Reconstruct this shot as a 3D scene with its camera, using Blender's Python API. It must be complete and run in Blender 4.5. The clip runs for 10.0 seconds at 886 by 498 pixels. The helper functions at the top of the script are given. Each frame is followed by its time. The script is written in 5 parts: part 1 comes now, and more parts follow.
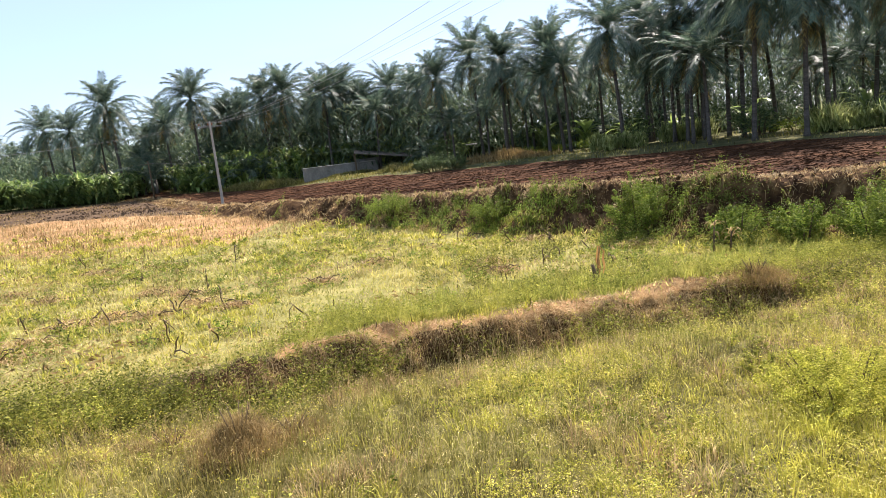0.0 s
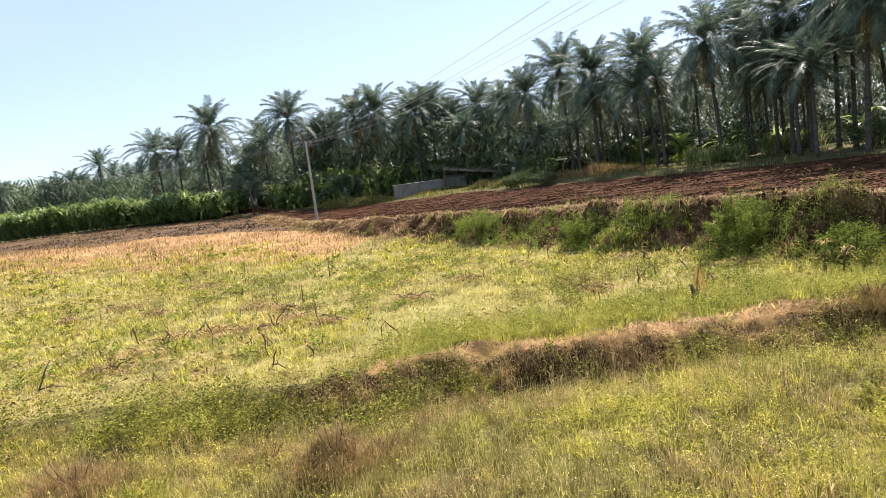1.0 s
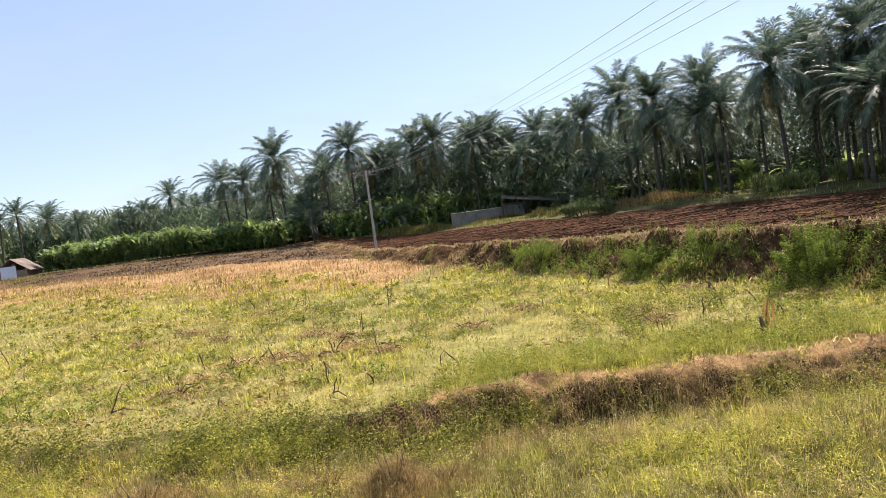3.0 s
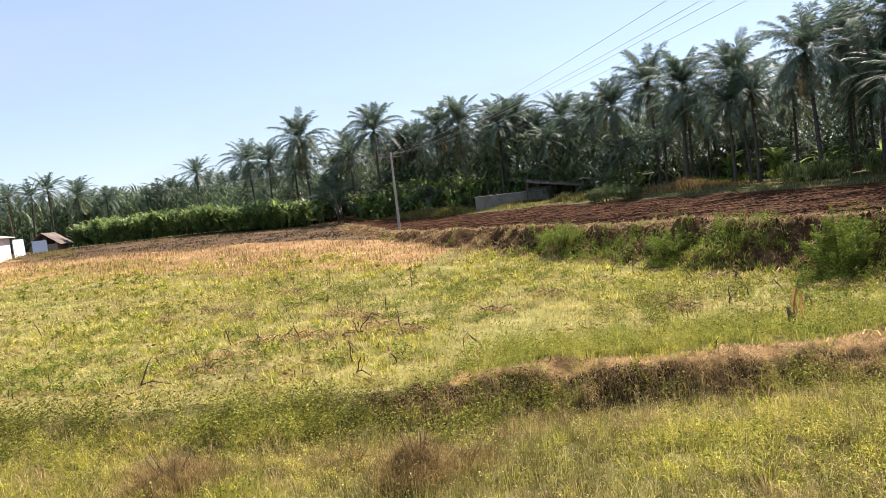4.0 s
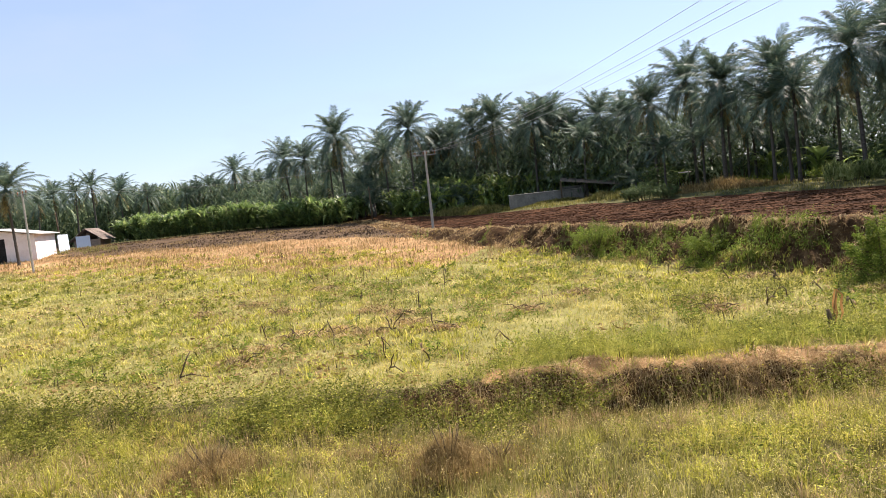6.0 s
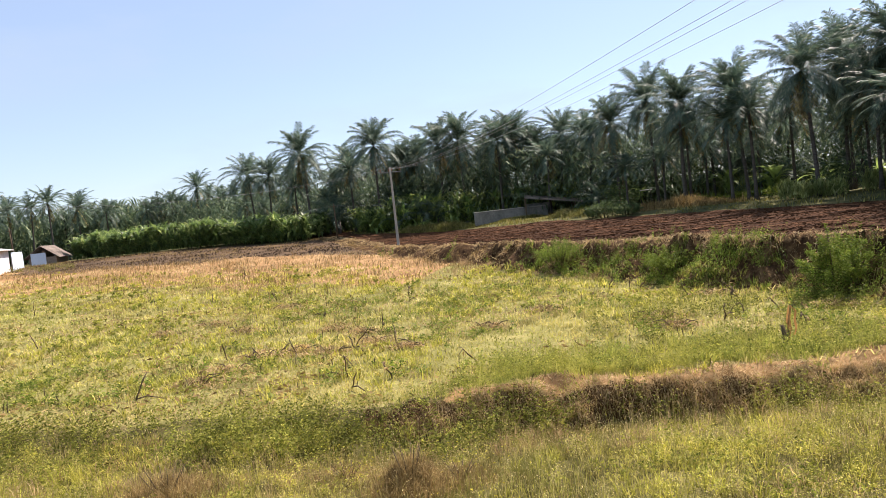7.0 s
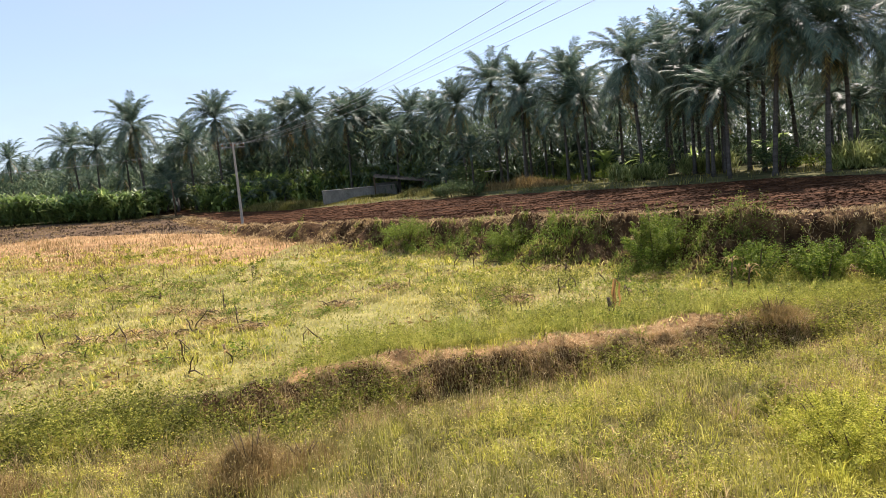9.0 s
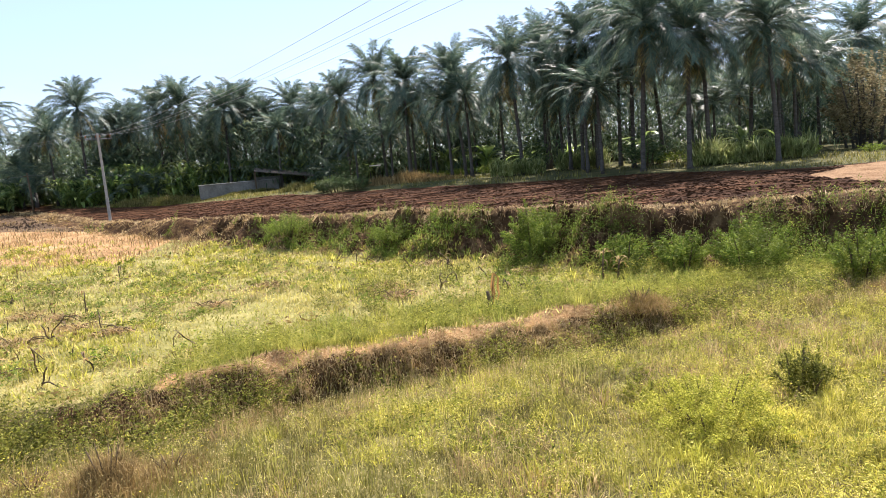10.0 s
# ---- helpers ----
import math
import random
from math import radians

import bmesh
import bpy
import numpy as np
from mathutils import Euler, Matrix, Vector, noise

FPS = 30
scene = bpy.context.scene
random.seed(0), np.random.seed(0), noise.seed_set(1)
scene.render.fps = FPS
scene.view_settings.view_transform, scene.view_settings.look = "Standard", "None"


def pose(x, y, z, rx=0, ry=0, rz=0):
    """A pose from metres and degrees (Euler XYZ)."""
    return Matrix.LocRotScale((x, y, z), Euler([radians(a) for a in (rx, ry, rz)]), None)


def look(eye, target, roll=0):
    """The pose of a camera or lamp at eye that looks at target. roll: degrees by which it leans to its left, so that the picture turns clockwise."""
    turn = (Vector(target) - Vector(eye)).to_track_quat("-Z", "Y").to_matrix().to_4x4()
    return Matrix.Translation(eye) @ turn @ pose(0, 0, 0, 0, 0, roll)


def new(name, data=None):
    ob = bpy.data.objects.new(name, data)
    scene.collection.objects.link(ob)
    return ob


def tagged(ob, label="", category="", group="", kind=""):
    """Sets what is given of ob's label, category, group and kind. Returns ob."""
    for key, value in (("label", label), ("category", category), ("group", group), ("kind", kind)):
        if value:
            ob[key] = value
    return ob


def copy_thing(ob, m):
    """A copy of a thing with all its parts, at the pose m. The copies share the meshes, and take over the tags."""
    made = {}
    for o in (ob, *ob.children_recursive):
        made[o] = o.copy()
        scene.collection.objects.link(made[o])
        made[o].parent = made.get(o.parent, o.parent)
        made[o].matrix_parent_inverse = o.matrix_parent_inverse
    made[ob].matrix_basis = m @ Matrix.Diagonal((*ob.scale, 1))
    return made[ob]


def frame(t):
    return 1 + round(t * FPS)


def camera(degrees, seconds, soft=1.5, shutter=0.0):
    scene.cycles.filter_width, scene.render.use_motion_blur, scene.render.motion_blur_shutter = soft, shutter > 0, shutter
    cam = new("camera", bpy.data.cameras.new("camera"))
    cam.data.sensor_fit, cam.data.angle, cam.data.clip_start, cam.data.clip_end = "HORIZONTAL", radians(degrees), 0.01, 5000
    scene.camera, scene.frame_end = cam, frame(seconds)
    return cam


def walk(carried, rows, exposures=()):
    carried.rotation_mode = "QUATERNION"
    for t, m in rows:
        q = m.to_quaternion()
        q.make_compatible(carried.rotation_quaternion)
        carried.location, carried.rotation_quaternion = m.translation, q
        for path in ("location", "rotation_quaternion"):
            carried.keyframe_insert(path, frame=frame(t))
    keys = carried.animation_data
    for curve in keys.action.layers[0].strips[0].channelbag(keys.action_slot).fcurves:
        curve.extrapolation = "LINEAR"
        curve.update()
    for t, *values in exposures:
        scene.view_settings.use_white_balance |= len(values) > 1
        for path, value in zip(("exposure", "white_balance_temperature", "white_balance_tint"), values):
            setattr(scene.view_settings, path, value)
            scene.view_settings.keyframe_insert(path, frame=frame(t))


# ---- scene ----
cam = camera(65.3, 10.0, 0.65)
ROWS = [
    (0.0, 0.000, 0.000, 3.000, 81.97, 6.89, 2.03),
    (0.2, -0.037, 0.011, 3.010, 82.46, 7.00, 4.73),
    (0.3, -0.051, 0.017, 3.015, 82.40, 7.06, 5.81),
    (0.5, -0.065, 0.028, 3.026, 82.62, 7.18, 7.26),
    (1.0, -0.061, 0.045, 3.054, 84.15, 7.50, 9.33),
    (1.5, -0.077, 0.018, 3.075, 85.72, 7.87, 11.05),
    (2.0, -0.067, 0.019, 3.081, 86.79, 8.19, 12.55),
    (2.5, -0.070, 0.018, 3.090, 87.24, 8.18, 13.37),
    (4.0, -0.140, -0.046, 3.093, 85.92, 6.56, 16.04),
    (4.5, -0.142, -0.069, 3.091, 85.29, 6.60, 17.40),
    (5.0, -0.149, -0.076, 3.084, 85.23, 6.41, 18.71),
    (5.2, -0.148, -0.081, 3.085, 85.31, 6.40, 18.96),
    (6.3, -0.103, -0.120, 3.108, 86.45, 6.22, 18.54),
    (6.5, -0.087, -0.122, 3.113, 86.68, 6.19, 17.94),
    (7.0, -0.056, -0.087, 3.119, 87.14, 6.22, 16.01),
    (7.5, -0.072, -0.077, 3.113, 87.39, 6.02, 14.47),
    (8.0, -0.084, -0.072, 3.112, 87.16, 5.78, 13.70),
    (8.5, -0.080, -0.078, 3.105, 86.06, 5.66, 10.91),
    (9.0, 0.029, -0.035, 3.075, 84.17, 5.42, 3.62),
    (9.2, 0.099, 0.011, 3.064, 83.40, 5.03, 0.19),
    (9.3, 0.130, 0.035, 3.060, 83.40, 4.87, -1.46),
    (9.5, 0.165, 0.068, 3.056, 82.88, 4.87, -4.71),
    (10.0, 0.174, 0.082, 3.082, 82.84, 5.16, -5.76),
]
walk(cam, [(t, pose(x, y, z, rx, ry, rz)) for t, x, y, z, rx, ry, rz in ROWS], [(0.0, 1.47, 6450, 21), (0.5, 1.46, 6550, 21), (1.0, 1.40, 6620, 21), (2.0, 1.23, 6660, 21), (6.5, 1.20, 6660, 21), (8.5, 1.12, 6660, 21), (9.0, 1.21, 6600, 21), (9.5, 1.46, 6420, 21), (10.0, 1.49, 6360, 21)])

# ---------------------------------------------------------------- light
SUN_AZ, SUN_EL = 30.0, 54.0          # degrees clockwise from +y, and above the ground
world = bpy.data.worlds.new("sky")
scene.world = world
world.use_nodes = True
wn = world.node_tree.nodes
sky = wn.new("ShaderNodeTexSky")
sky.sky_type, sky.sun_disc = "NISHITA", False
sky.sun_elevation, sky.sun_rotation = radians(SUN_EL), radians(SUN_AZ)
sky.air_density, sky.dust_density, sky.ozone_density = 1.0, 0.4, 3.5
wn["Background"].inputs["Strength"].default_value = 0.091
wl = world.node_tree.links
wc, wm, wt, wr, wx = wn.new("ShaderNodeTexCoord"), wn.new("ShaderNodeMapping"), wn.new("ShaderNodeTexNoise"), wn.new("ShaderNodeValToRGB"), wn.new("ShaderNodeMix")
wl.new(wc.outputs["Generated"], wm.inputs["Vector"])
wm.inputs["Scale"].default_value, wm.inputs["Location"].default_value = (1.6, 1.6, 5.5), (0.35, 0.2, 0.1)
wl.new(wm.outputs[0], wt.inputs["Vector"])
wt.inputs["Scale"].default_value, wt.inputs["Detail"].default_value, wt.inputs["Roughness"].default_value = 1.7, 5, 0.55
wr.color_ramp.elements[0].position, wr.color_ramp.elements[1].position = 0.50, 0.74
wr.color_ramp.elements[0].color, wr.color_ramp.elements[1].color = (0.46, 0.46, 0.46, 1), (0.74, 0.74, 0.74, 1)
wl.new(wt.outputs["Fac"], wr.inputs[0])
wx.data_type = "RGBA"
wl.new(wr.outputs[0], wx.inputs[0])
wl.new(sky.outputs[0], wx.inputs[6])
wx.inputs[7].default_value = (2.85, 3.72, 4.45, 1)
wl.new(wx.outputs[2], wn["Background"].inputs["Color"])
sun = new("sun", bpy.data.lights.new("sun", "SUN"))
sun.data.energy, sun.data.angle, sun.data.color = 4.75, radians(0.55), (1.0, 0.93, 0.82)
sd = Vector((math.sin(radians(SUN_AZ)) * math.cos(radians(SUN_EL)), math.cos(radians(SUN_AZ)) * math.cos(radians(SUN_EL)), math.sin(radians(SUN_EL))))
sun.matrix_world = look((0, 0, 60), Vector((0, 0, 60)) - sd)

# ---------------------------------------------------------------- small tools
rng = np.random.default_rng(7)


def hash2(ix, iy, seed):
    n = (ix.astype(np.int64) * 374761393 + iy.astype(np.int64) * 668265263 + seed * 974634721) & 0x7FFFFFFF
    n = ((n ^ (n >> 13)) * 1274126177) & 0x7FFFFFFF
    return ((n ^ (n >> 16)) & 0xFFFF) / 65535.0


def vnoise(x, y, scale, seed=0):
    """Smooth value noise from 0 to 1, one lump every `scale` metres."""
    x, y = np.asarray(x, float) / scale, np.asarray(y, float) / scale
    ix, iy = np.floor(x), np.floor(y)
    fx, fy = x - ix, y - iy
    fx, fy = fx * fx * (3 - 2 * fx), fy * fy * (3 - 2 * fy)
    a, b = hash2(ix, iy, seed), hash2(ix + 1, iy, seed)
    c, d = hash2(ix, iy + 1, seed), hash2(ix + 1, iy + 1, seed)
    return (a * (1 - fx) + b * fx) * (1 - fy) + (c * (1 - fx) + d * fx) * fy


def fbm(x, y, scale, seed=0):
    return (vnoise(x, y, scale, seed) + 0.5 * vnoise(x, y, scale / 2.1, seed + 1) + 0.25 * vnoise(x, y, scale / 4.3, seed + 2)) / 1.75


def smooth(a, b, x):
    t = np.clip((x - a) / (b - a), 0, 1)
    return t * t * (3 - 2 * t)


def side_of(line, x, y):
    """Signed distance to a polyline: plus on its left as one walks along it; and the share walked."""
    best, sign, along = np.full(np.shape(x), 1e9), np.ones(np.shape(x)), np.zeros(np.shape(x))
    for i in range(len(line) - 1):
        (ax, ay), (bx, by) = line[i], line[i + 1]
        dx, dy = bx - ax, by - ay
        t = np.clip(((x - ax) * dx + (y - ay) * dy) / (dx * dx + dy * dy), 0, 1)
        d = np.hypot(x - ax - t * dx, y - ay - t * dy)
        near = d < best
        best = np.where(near, d, best)
        sign = np.where(near, np.where(dx * (y - ay) - dy * (x - ax) > 0, 1.0, -1.0), sign)
        along = np.where(near, i + t, along)
    return best * sign, along


BANK = [(-60, 92), (-25.6, 55), (-14.7, 40), (-9.6, 34.5), (-5.7, 29.4), (-1.8, 26), (2.0, 21.5), (3.7, 19.3), (5.8, 16.4), (8.5, 14.8), (11.5, 14.0), (22, 12.4), (60, 9)]
BUND = [(-40, 8.0), (-16, 8.8), (-10, 9.5), (-5.9, 9.9), (-3.5, 10.3), (-1.7, 11.1), (0, 11.5), (2.2, 12.2), (4.2, 12.4), (7, 13.0), (12, 13.2)]
REDFAR = [(-60, 104), (-27, 62.8), (-19, 58.9), (-15.5, 57.0), (-9.6, 51.0), (-7.4, 49.6), (-3, 44.0), (1.3, 40.0), (4.4, 36.6), (6.7, 34.0), (9.1, 32.0), (11.4, 30.6), (13.1, 28.4), (14.4, 26.4), (15.6, 24.9), (17.5, 24.2), (20, 24.2), (27, 21), (60, 8)]


def height(x, y, fine=True):
    x, y = np.asarray(x, float), np.asarray(y, float)
    d = np.hypot(x, y)
    s, along = side_of(BANK, x, y)
    s = s + (fbm(x, y, 2.6, 11) - 0.5) * 1.5
    low = 0.034 * np.clip(d - 22, 0, 23) + 0.055 * np.clip(d - 45, 0, 30) + (vnoise(x, y, 3.2, 3) - 0.5) * 0.08
    # the bund and the lower field before it
    b, ba = side_of(BUND, x, y)
    b = b + (fbm(x, y, 0.9, 21) - 0.5) * 0.7
    end = smooth(11.0, 4.0, x)
    tall = 0.10 * smooth(-5.6, -3.8, x) * smooth(6.0, 3.0, x) + 0.03
    lump = 0.3 + 1.5 * vnoise(x, y, 0.9, 22)
    soft_ = smooth(-3.6, -5.6, x)
    low = low - 0.33 * end * ((1 - soft_) * smooth(0.20, -0.55, b) + soft_ * smooth(0.35, -1.1, b)) - 0.14 * (1 - soft_) * smooth(6.5, 4.0, x) * smooth(-0.2, -0.6, b) * smooth(-2.4, -0.8, b)
    low = low + (1 - soft_) * smooth(6.5, 4.5, x) * smooth(-0.6, -0.1, b) * smooth(0.55, 0.1, b) * (fbm(x, y, 0.55, 23) - 0.5) * 0.42
    low = low + tall * lump * smooth(1.25, 0.5, b) * (0.35 * smooth(-0.3, -0.05, b) + 0.65 * smooth(-0.1, 0.5, b))
    low = low + smooth(-0.3, -0.7, b) * smooth(4.4, 5.4, y) * (fbm(x, y, 0.75, 301) - 0.5) * 0.20
    # the upper field
    away = smooth(20, 48, y)
    high = np.maximum(1.38 - 0.22 * away + (0.03 + 0.05 * away) * np.clip(s - 3, 0, 11) + 0.01 * np.clip(s - 30, 0, 40), low)
    t = 0.76 * smooth(-0.35, 1.5, s) + 0.24 * smooth(0.95, 1.30, s)
    z = low + (high - low) * t
    lip = np.exp(-((s - 1.45) / 0.55) ** 2) * 0.16 * smooth(60, 30, d)
    z = z + lip * vnoise(x, y, 0.8, 31)
    z = z + smooth(0.0, 0.4, s) * smooth(1.9, 1.2, s) * np.minimum((fbm(x, y, 0.9, 41) - 0.52) * 1.3, 0.14) * smooth(80, 40, d)
    if fine:
        rs = side_of(REDFAR, x, y)[0]
        inside = smooth(2.0, 2.6, s) * smooth(0.4, -0.6, rs)
        u = 0.90 * x - 0.43 * y
        v = 0.43 * x + 0.90 * y
        furrow = np.abs(((v + 0.35 * (vnoise(x, y, 3, 51) - 0.5)) / 0.85) % 1.0 - 0.5) * 2
        z = z + inside * ((furrow - 0.5) * 0.07 + (fbm(u / 6, v, 0.7, 54) - 0.5) * 0.05 + (vnoise(x, y, 0.28, 52) - 0.5) * 0.03 + (vnoise(u / 3, v, 0.6, 53) - 0.5) * 0.05)
    # the bank that the camera stands on
    z = z + 1.7 * smooth(4.6, 0.9, y) * smooth(60, 30, np.abs(x))
    return z


def bund_s(x, y):
    """Distance behind the bund's ragged edge."""
    return side_of(BUND, x, y)[0] + (fbm(x, y, 0.9, 21) - 0.5) * 0.7


def ground_z(x, y):
    return float(height(np.array([x]), np.array([y]))[0])


def mesh_np(name, verts, faces, smooth_shade=False):
    """A mesh from an array of vertices and one of triangles or quads."""
    verts, faces = np.asarray(verts, np.float32), np.asarray(faces, np.int32)
    n, k = faces.shape
    me = bpy.data.meshes.new(name)
    me.vertices.add(len(verts))
    me.vertices.foreach_set("co", verts.ravel())
    me.loops.add(n * k)
    me.loops.foreach_set("vertex_index", faces.ravel())
    me.polygons.add(n)
    me.polygons.foreach_set("loop_start", np.arange(0, n * k, k, dtype=np.int32))
    me.polygons.foreach_set("use_smooth", np.full(n, smooth_shade))
    me.update(calc_edges=True)
    return me


def thing(name, label, category, group="", kind=""):
    return tagged(new(name), label, category, group, kind)


def part(name, data, material, parent=None, label=""):
    """Links a bmesh or mesh as one object under a thing or part."""
    if isinstance(data, bmesh.types.BMesh):
        me = bpy.data.meshes.new(name)
        data.to_mesh(me)
        data.free()
    else:
        me = data
    if material and not me.materials:
        me.materials.append(material)
    ob = new(name, me)
    ob.parent = parent
    return tagged(ob, label)


# ---------------------------------------------------------------- materials
def nodes_of(name):
    m = bpy.data.materials.new(name)
    m.use_nodes = True
    n, l = m.node_tree.nodes, m.node_tree.links
    return m, n, l, n["Principled BSDF"]


def ramp(n, stops):
    r = n.new("ShaderNodeValToRGB")
    e = r.color_ramp.elements
    while len(e) < len(stops):
        e.new(0.5)
    for k, (p, c) in enumerate(stops):
        e[k].position, e[k].color = p, (*c, 1)
    return r


def noise_at(n, l, scale, detail=4, rough=0.6, stretch=(1, 1, 1)):
    g, mp, t = n.new("ShaderNodeNewGeometry"), n.new("ShaderNodeMapping"), n.new("ShaderNodeTexNoise")
    mp.inputs["Scale"].default_value = stretch
    l.new(g.outputs["Position"], mp.inputs["Vector"])
    l.new(mp.outputs[0], t.inputs["Vector"])
    t.inputs["Scale"].default_value, t.inputs["Detail"].default_value, t.inputs["Roughness"].default_value = scale, detail, rough
    return t


def mix(n, l, a, b, fac, how="MIX"):
    x = n.new("ShaderNodeMix")
    x.data_type, x.blend_type = "RGBA", how
    for socket, v in ((x.inputs[0], fac), (x.inputs[6], a), (x.inputs[7], b)):
        if isinstance(v, bpy.types.NodeSocket):
            l.new(v, socket)
        elif isinstance(v, (int, float)):
            socket.default_value = v
        else:
            socket.default_value = (*v, 1)
    return x.outputs[2]


def surface(name, stops, scale=2.0, fine=30.0, rough=0.9, bump=0.4, stretch=(1, 1, 1), metal=0.0, depth=0.02, turned=None, grain=1.0):
    """A matt surface with large stains, fine grain and relief."""
    m, n, l, p = nodes_of(name)
    big, small = noise_at(n, l, scale, 5, 0.65, stretch), noise_at(n, l, fine, 4, 0.7, stretch)
    if turned is not None:
        for t in (big, small):
            mp = t.inputs["Vector"].links[0].from_node
            mp.vector_type = "TEXTURE"
            mp.inputs["Rotation"].default_value = (0, 0, radians(turned))
    r = ramp(n, stops)
    l.new(big.outputs["Fac"], r.inputs[0])
    r2 = ramp(n, [(0.3, (1 - 0.38 * grain,) * 3), (0.7, (1 + 0.25 * grain,) * 3)])
    l.new(small.outputs["Fac"], r2.inputs[0])
    l.new(mix(n, l, r.outputs[0], r2.outputs[0], 1.0, "MULTIPLY"), p.inputs["Base Color"])
    p.inputs["Roughness"].default_value, p.inputs["Metallic"].default_value = rough, metal
    p.inputs["Specular IOR Level"].default_value = 0.06 if rough > 0.85 else 0.25
    b = n.new("ShaderNodeBump")
    b.inputs["Strength"].default_value, b.inputs["Distance"].default_value = bump, depth
    l.new(small.outputs["Fac"], b.inputs["Height"])
    l.new(b.outputs[0], p.inputs["Normal"])
    return m


def leaf(name, stops, patch=None, patch_scale=0.35, through_light=0.4, rough=0.6, gloss=0.12, clump=3.5):
    """Leaves and blades: each one has its own tint, whole patches shift, and light shines through."""
    m, n, l, p = nodes_of(name)
    g = n.new("ShaderNodeNewGeometry")
    r = ramp(n, stops)
    l.new(g.outputs["Random Per Island"], r.inputs[0])
    colour = r.outputs[0]
    if patch:
        t = noise_at(n, l, patch_scale, 4, 0.6)
        f = ramp(n, [(0.42, (0, 0, 0)), (0.62, (1, 1, 1))])
        l.new(t.outputs["Fac"], f.inputs[0])
        colour = mix(n, l, colour, mix(n, l, colour, patch, 0.7), f.outputs[0])
    t2 = noise_at(n, l, clump, 3, 0.7)
    f2 = ramp(n, [(0.33, (0.44, 0.45, 0.44)), (0.66, (1.38, 1.36, 1.34))])
    l.new(t2.outputs["Fac"], f2.inputs[0])
    colour = mix(n, l, colour, f2.outputs[0], 1.0, "MULTIPLY")
    l.new(colour, p.inputs["Base Color"])
    p.inputs["Roughness"].default_value, p.inputs["Specular IOR Level"].default_value = rough, gloss
    tr, ms = n.new("ShaderNodeBsdfTranslucent"), n.new("ShaderNodeMixShader")
    l.new(colour, tr.inputs["Color"])
    ms.inputs[0].default_value = through_light
    l.new(p.outputs[0], ms.inputs[1])
    l.new(tr.outputs[0], ms.inputs[2])
    l.new(ms.outputs[0], n["Material Output"].inputs["Surface"])
    return m


# soil colour darkened to paint the shade between the tufts
M_FIELD = surface("field_soil", [(0.3, (0.055, 0.050, 0.018)), (0.5, (0.115, 0.103, 0.035)), (0.7, (0.21, 0.180, 0.072))], 0.9, 22, bump=0.8)
# likewise darkened, so gaps in the grass look shaded
M_MID = surface("middle_field_soil", [(0.3, (0.115, 0.108, 0.036)), (0.5, (0.205, 0.192, 0.062)), (0.7, (0.31, 0.27, 0.102))], 0.7, 18, bump=0.6)
M_STUBBLE = surface("stubble_soil", [(0.3, (0.19, 0.110, 0.050)), (0.5, (0.33, 0.200, 0.092)), (0.7, (0.44, 0.310, 0.16))], 0.4, 4)
M_RED = surface("red_soil", [(0.34, (0.028, 0.0135, 0.0068)), (0.52, (0.060, 0.0275, 0.0125)), (0.70, (0.175, 0.086, 0.041))], 5.0, 24, bump=1.0, depth=0.06, stretch=(5, 1, 1), turned=-25.5)
M_DARKSOIL = surface("dark_soil", [(0.3, (0.052, 0.036, 0.023)), (0.7, (0.140, 0.092, 0.053))], 0.5, 5, bump=0.8, depth=0.06)
# brown earth, with the shade of the bank's hollows darkened into its colour
M_BANK = surface("bank_soil", [(0.32, (0.030, 0.016, 0.008)), (0.5, (0.078, 0.044, 0.020)), (0.68, (0.185, 0.118, 0.055))], 2.6, 8, bump=1.0, depth=0.12)
# the palms' shade is painted into the grove floor's soil colour
M_SHADE = surface("shaded_grove_soil", [(0.3, (0.045, 0.050, 0.020)), (0.5, (0.085, 0.085, 0.034)), (0.7, (0.15, 0.13, 0.055))], 0.6, 8)
M_SAND = surface("sand_soil", [(0.3, (0.16, 0.092, 0.045)), (0.7, (0.29, 0.19, 0.105))], 1.6, 14, bump=0.8, depth=0.05)
M_FAR = surface("far_land", [(0.3, (0.10, 0.10, 0.05)), (0.7, (0.18, 0.16, 0.08))], 0.02, 0.5)
# lightened and blued: distance haze is put into the frond colour
M_PALM = leaf("palm_leaf", [(0.0, (0.062, 0.105, 0.080)), (0.5, (0.102, 0.160, 0.112)), (0.85, (0.152, 0.206, 0.140)), (1.0, (0.24, 0.26, 0.16))], through_light=0.36, rough=0.5, gloss=0.3, clump=0.9)
M_PALMDRY = leaf("palm_dry", [(0.0, (0.10, 0.082, 0.046)), (0.6, (0.22, 0.18, 0.085)), (1.0, (0.42, 0.35, 0.12))], through_light=0.3)
M_TRUNK = surface("palm_bark", [(0.3, (0.055, 0.050, 0.044)), (0.7, (0.13, 0.118, 0.102))], 3, 20, stretch=(1, 1, 4), bump=0.8)
M_NUT = surface("coconut_husk", [(0.3, (0.10, 0.13, 0.03)), (0.7, (0.22, 0.18, 0.06))], 3, 12, rough=0.5)
M_LIME = leaf("field_grass", [(0.0, (0.21, 0.235, 0.050)), (0.35, (0.38, 0.385, 0.085)), (0.75, (0.54, 0.49, 0.145)), (1.0, (0.70, 0.62, 0.28))], (0.56, 0.45, 0.16), 0.22, 0.45, clump=1.0)
M_GREEN = leaf("weed_green", [(0.0, (0.075, 0.10, 0.016)), (0.5, (0.24, 0.28, 0.04)), (0.85, (0.42, 0.43, 0.08)), (1.0, (0.66, 0.62, 0.17))], (0.36, 0.34, 0.06), 0.5, 0.5, gloss=0.15)
